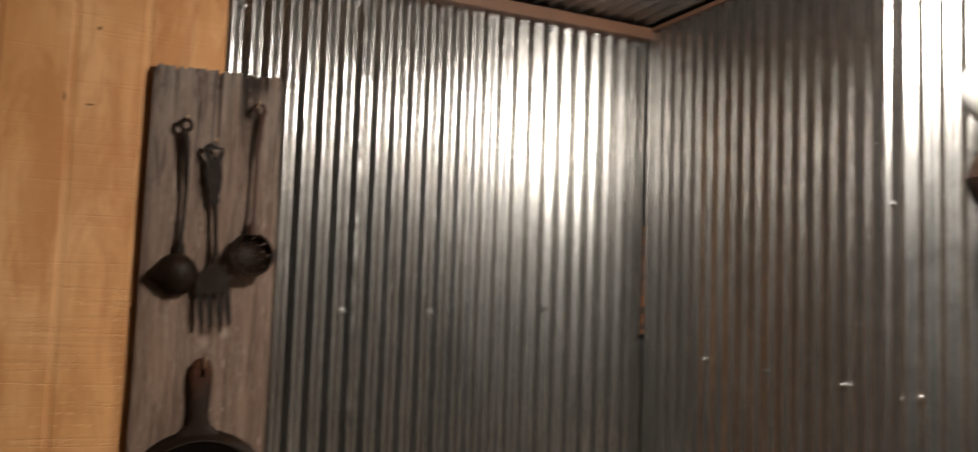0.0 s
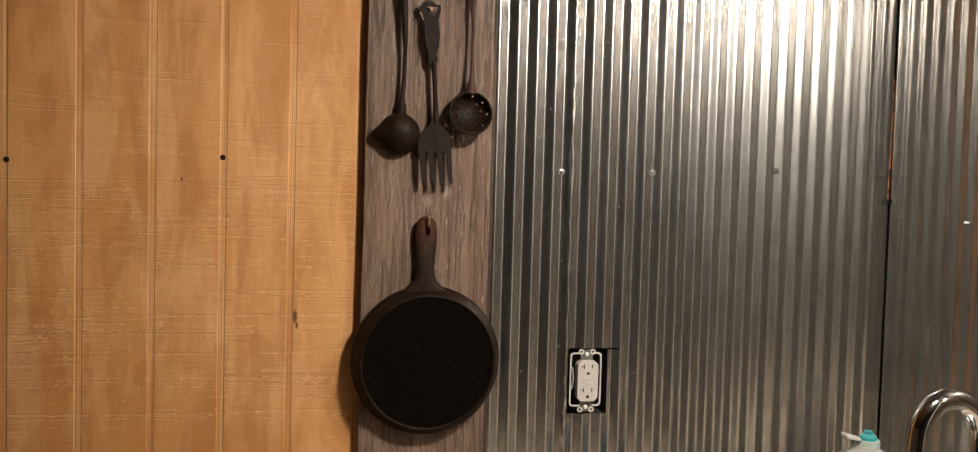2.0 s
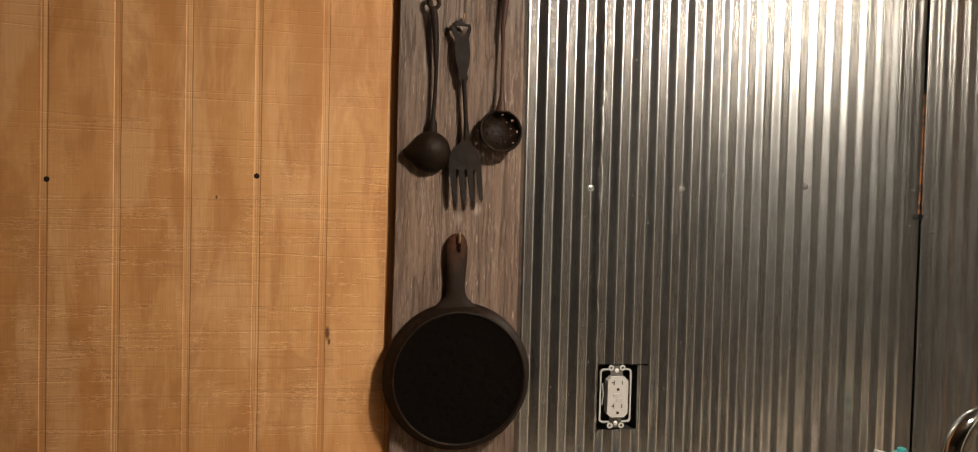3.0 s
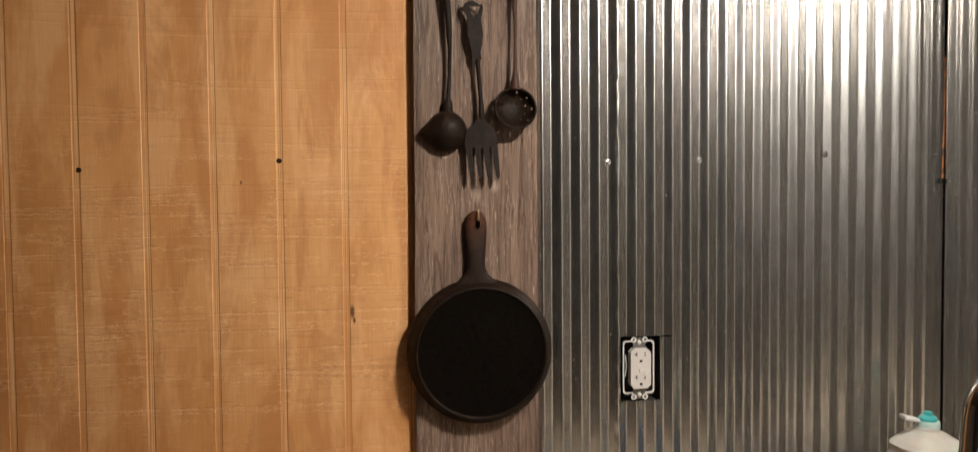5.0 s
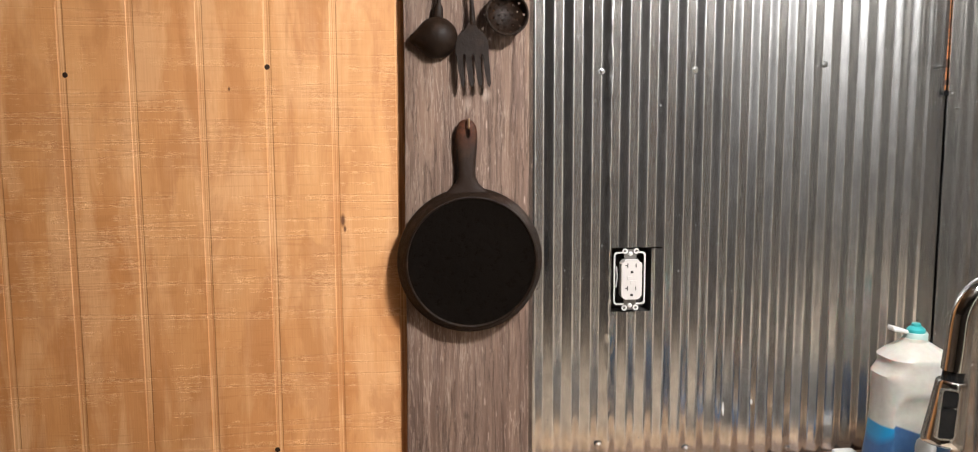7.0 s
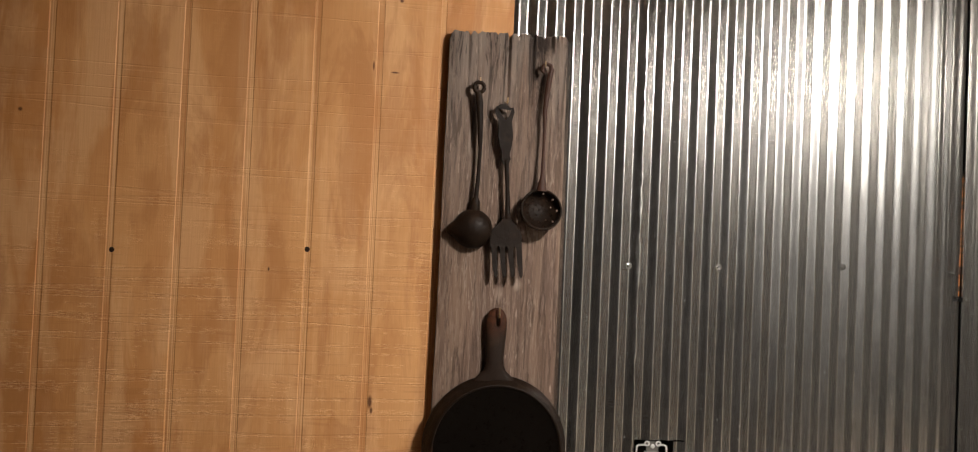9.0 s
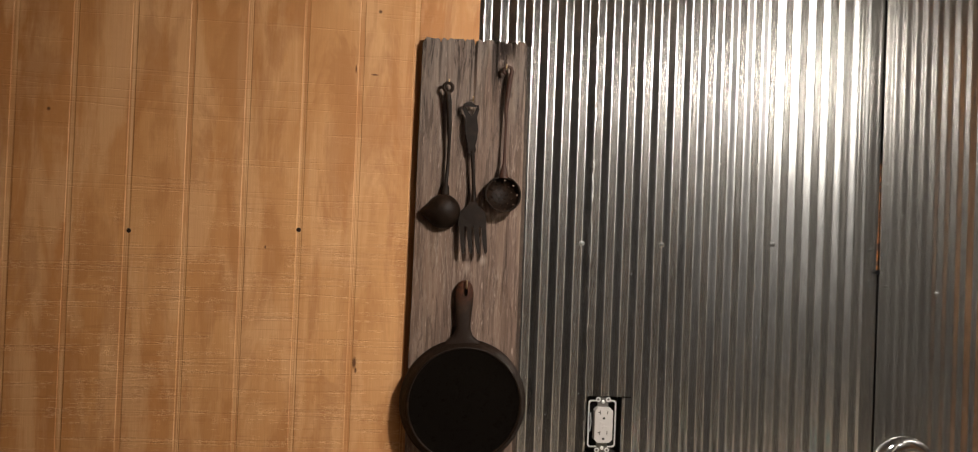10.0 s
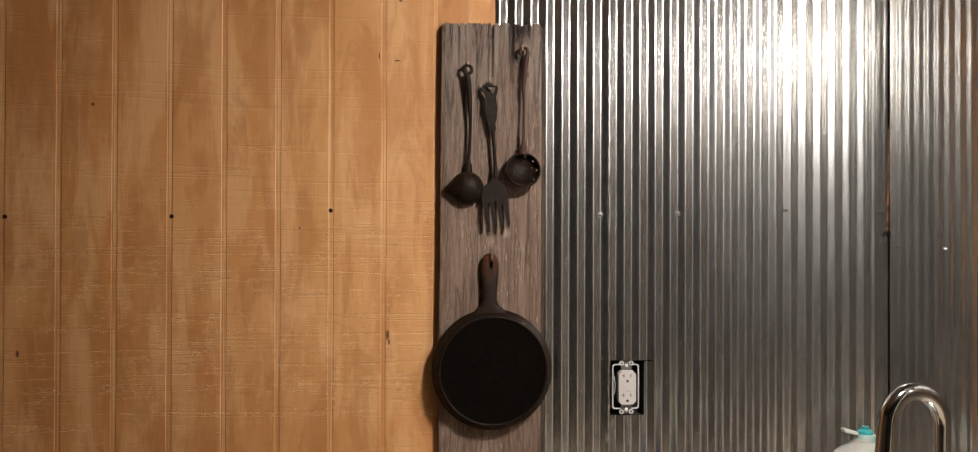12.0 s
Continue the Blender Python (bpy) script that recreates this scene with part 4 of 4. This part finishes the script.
def soap_jug():
    t = thing("soap_jug", "milky plastic jug of blue dish soap with an open teal cap", "soap jug")
    cx, cy = 0.683, -0.188
    # height, reach to the handle's side, reach to the other side, half depth
    prof = [(COUNTER, 0.066, 0.052, 0.044), (COUNTER + 0.006, 0.071, 0.056, 0.047), (0.955, 0.0660, 0.056, 0.047), (0.980, 0.0615, 0.056, 0.047), (1.02, 0.0575, 0.055, 0.046),
            (1.055, 0.0568, 0.054, 0.046), (1.074, 0.0582, 0.054, 0.046), (1.086, 0.0590, 0.054, 0.045), (1.097, 0.0500, 0.0545, 0.044), (1.104, 0.0475, 0.055, 0.044), (1.112, 0.0500, 0.055, 0.044),
            (1.115, 0.0470, 0.051, 0.042), (1.1225, 0.0370, 0.041, 0.036), (1.130, 0.0275, 0.030, 0.029), (1.136, 0.0195, 0.0195, 0.0195), (1.141, 0.0180, 0.0180, 0.0180)]
    n = 56

    def shell(z0, z1):
        b = bmesh.new()
        rows = [p for p in prof if z0 <= p[0] <= z1]
        fine = []
        for p, q in zip(rows, rows[1:]):
            steps = max(1, int((q[0] - p[0]) / 0.005))
            fine += [tuple(a + (c - a) * k / steps for a, c in zip(p, q)) for k in range(steps)]
        fine.append(rows[-1])
        rings = []
        for z, wl, wr, d in fine:
            w = wr
            ring = []
            for i in range(n):
                a = 2 * math.pi * i / n
                e = 0.68 if w > 0.03 else 1.0
                ca, sa = math.cos(a), math.sin(a)
                x = (wr if ca > 0 else wl) * math.copysign(abs(ca) ** e, ca)
                y = d * math.copysign(abs(sa) ** e, sa)
                if w > 0.03 and 0 > sa:
                    dx, dz = (x + 0.008) / 0.040, (z - 1.005) / 0.055
                    y += 0.011 * max(0, 1 - (dx * dx) ** 2 - (dz * dz) ** 2)
                ring.append(b.verts.new((cx + x, cy + y, z)))
            rings.append(ring)
        for p, q in zip(rings, rings[1:]):
            for i in range(n):
                b.faces.new((p[i], p[(i + 1) % n], q[(i + 1) % n], q[i]))
        b.faces.new(rings[0])
        b.faces.new(rings[-1])
        return b

    bm = shell(COUNTER, 1.16)
    part("body", bm, M_JUG, t, "milky body, part full of blue soap", True)
    cap = part("cap", lathe([(0.0178, 0), (0.0180, 0.009), (0.0168, 0.0115), (0.0001, 0.0115)], (cx + 0.002, cy, 1.138), n=32), M_PALE_TEAL, t, "pale teal screw cap", True)
    part("spout", lathe([(0.0140, 0), (0.0136, 0.005), (0.0100, 0.0085), (0.0070, 0.0095), (0.0070, 0.0135), (0.0052, 0.0145), (0.0001, 0.0145)], (cx + 0.002, cy, 1.1492), n=28), M_TEAL, cap, "teal nozzle", True)
    b = box(-0.026, 0.0, -0.009, 0.009, -0.0028, 0.0028, 0.0022)
    for v in b.verts:
        v.co = Vector((cx - 0.015 + v.co.x, cy + v.co.y, 1.1515 - v.co.x * 0.10 + v.co.z * (1 - v.co.x * 14) + 14 * v.co.x ** 2 * 0.4))
    part("flip_lid", b, M_WHITE, cap, "white flip lid, open", True)
    return t


soap_jug()


def squeeze_bottle():
    t = thing("squeeze_bottle", "small white bottle with a navy label behind the faucet", "bottle")
    x, y = 0.662, -0.262
    part("body", lathe([(0.013, 0), (0.0145, 0.004), (0.0145, 0.108), (0.013, 0.116), (0.008, 0.122), (0.008, 0.134), (0.0001, 0.135)], (x, y, COUNTER), n=32), M_WHITE, t, "", True)
    part("label", lathe([(0.0147, 0.012), (0.0150, 0.013), (0.0150, 0.094), (0.0147, 0.095)], (x, y, COUNTER), n=32), M_NAVY, t, "navy blue wrap label", True)
    return t


squeeze_bottle()


def sponge():
    t = thing("scrub_sponge", "blue and white scrub sponge stood on edge by the jug", "sponge")
    part("foam", box(0.6215, 0.6595, -0.120, -0.065, COUNTER, 0.919, 0.006), M_WHITE, t, "white foam", True)
    part("scouring_pad", box(0.6095, 0.621, -0.120, -0.065, COUNTER, 0.913, 0.005), M_BLUE, t, "blue scouring pad", True)
    return t


sponge()


# ---- lamps ----
def ceiling_lamp():
    t = thing("ceiling_lamp", "lit frosted glass dome lamp on the metal ceiling", "lamp")
    part("base", lathe([(0.088, 0.0), (0.088, 0.008), (0.080, 0.012), (0.0001, 0.012)], LAMP, (0, 0, -1), 40), M_WHITE, t, "white painted base ring", True)
    dome = [(0.072 * math.cos(radians(a)), 0.0125 + 0.050 * math.sin(radians(a))) for a in range(0, 90, 6)] + [(0.0001, 0.0625)]
    part("dome", lathe(dome, LAMP, (0, 0, -1), 40), M_GLOW, t, "glowing frosted glass dome", True)
    return t


ceiling_lamp()


def wall_sconce():
    t = thing("wall_sconce", "unlit wall sconce with white glass globe and brown base", "lamp")
    y = -0.792
    part("globe", lathe([(0.018, -0.045), (0.030, -0.036), (0.042, -0.015), (0.044, 0.0), (0.040, 0.020), (0.026, 0.037), (0.0001, 0.044)], (0.775, y, 1.852), n=32), M_WHITE, t, "white glass globe", True)
    part("neck", lathe([(0.022, 0), (0.024, 0.01), (0.020, 0.035)], (0.775, y, 1.775), n=24), M_STEEL, t, "", True)
    part("base", lathe([(0.012, 0), (0.030, 0.012), (0.040, 0.04), (0.030, 0.066), (0.022, 0.072)], (0.775, y, 1.704), n=28), M_RUSTY, t, "brown base", True)
    part("bracket", sweep([(0.775, y, 1.73), (0.80, y, 1.725), (RIGHT - 0.004, y, 1.735)], 0.009, 12), M_RUSTY, t, "", True)
    return t


wall_sconce()
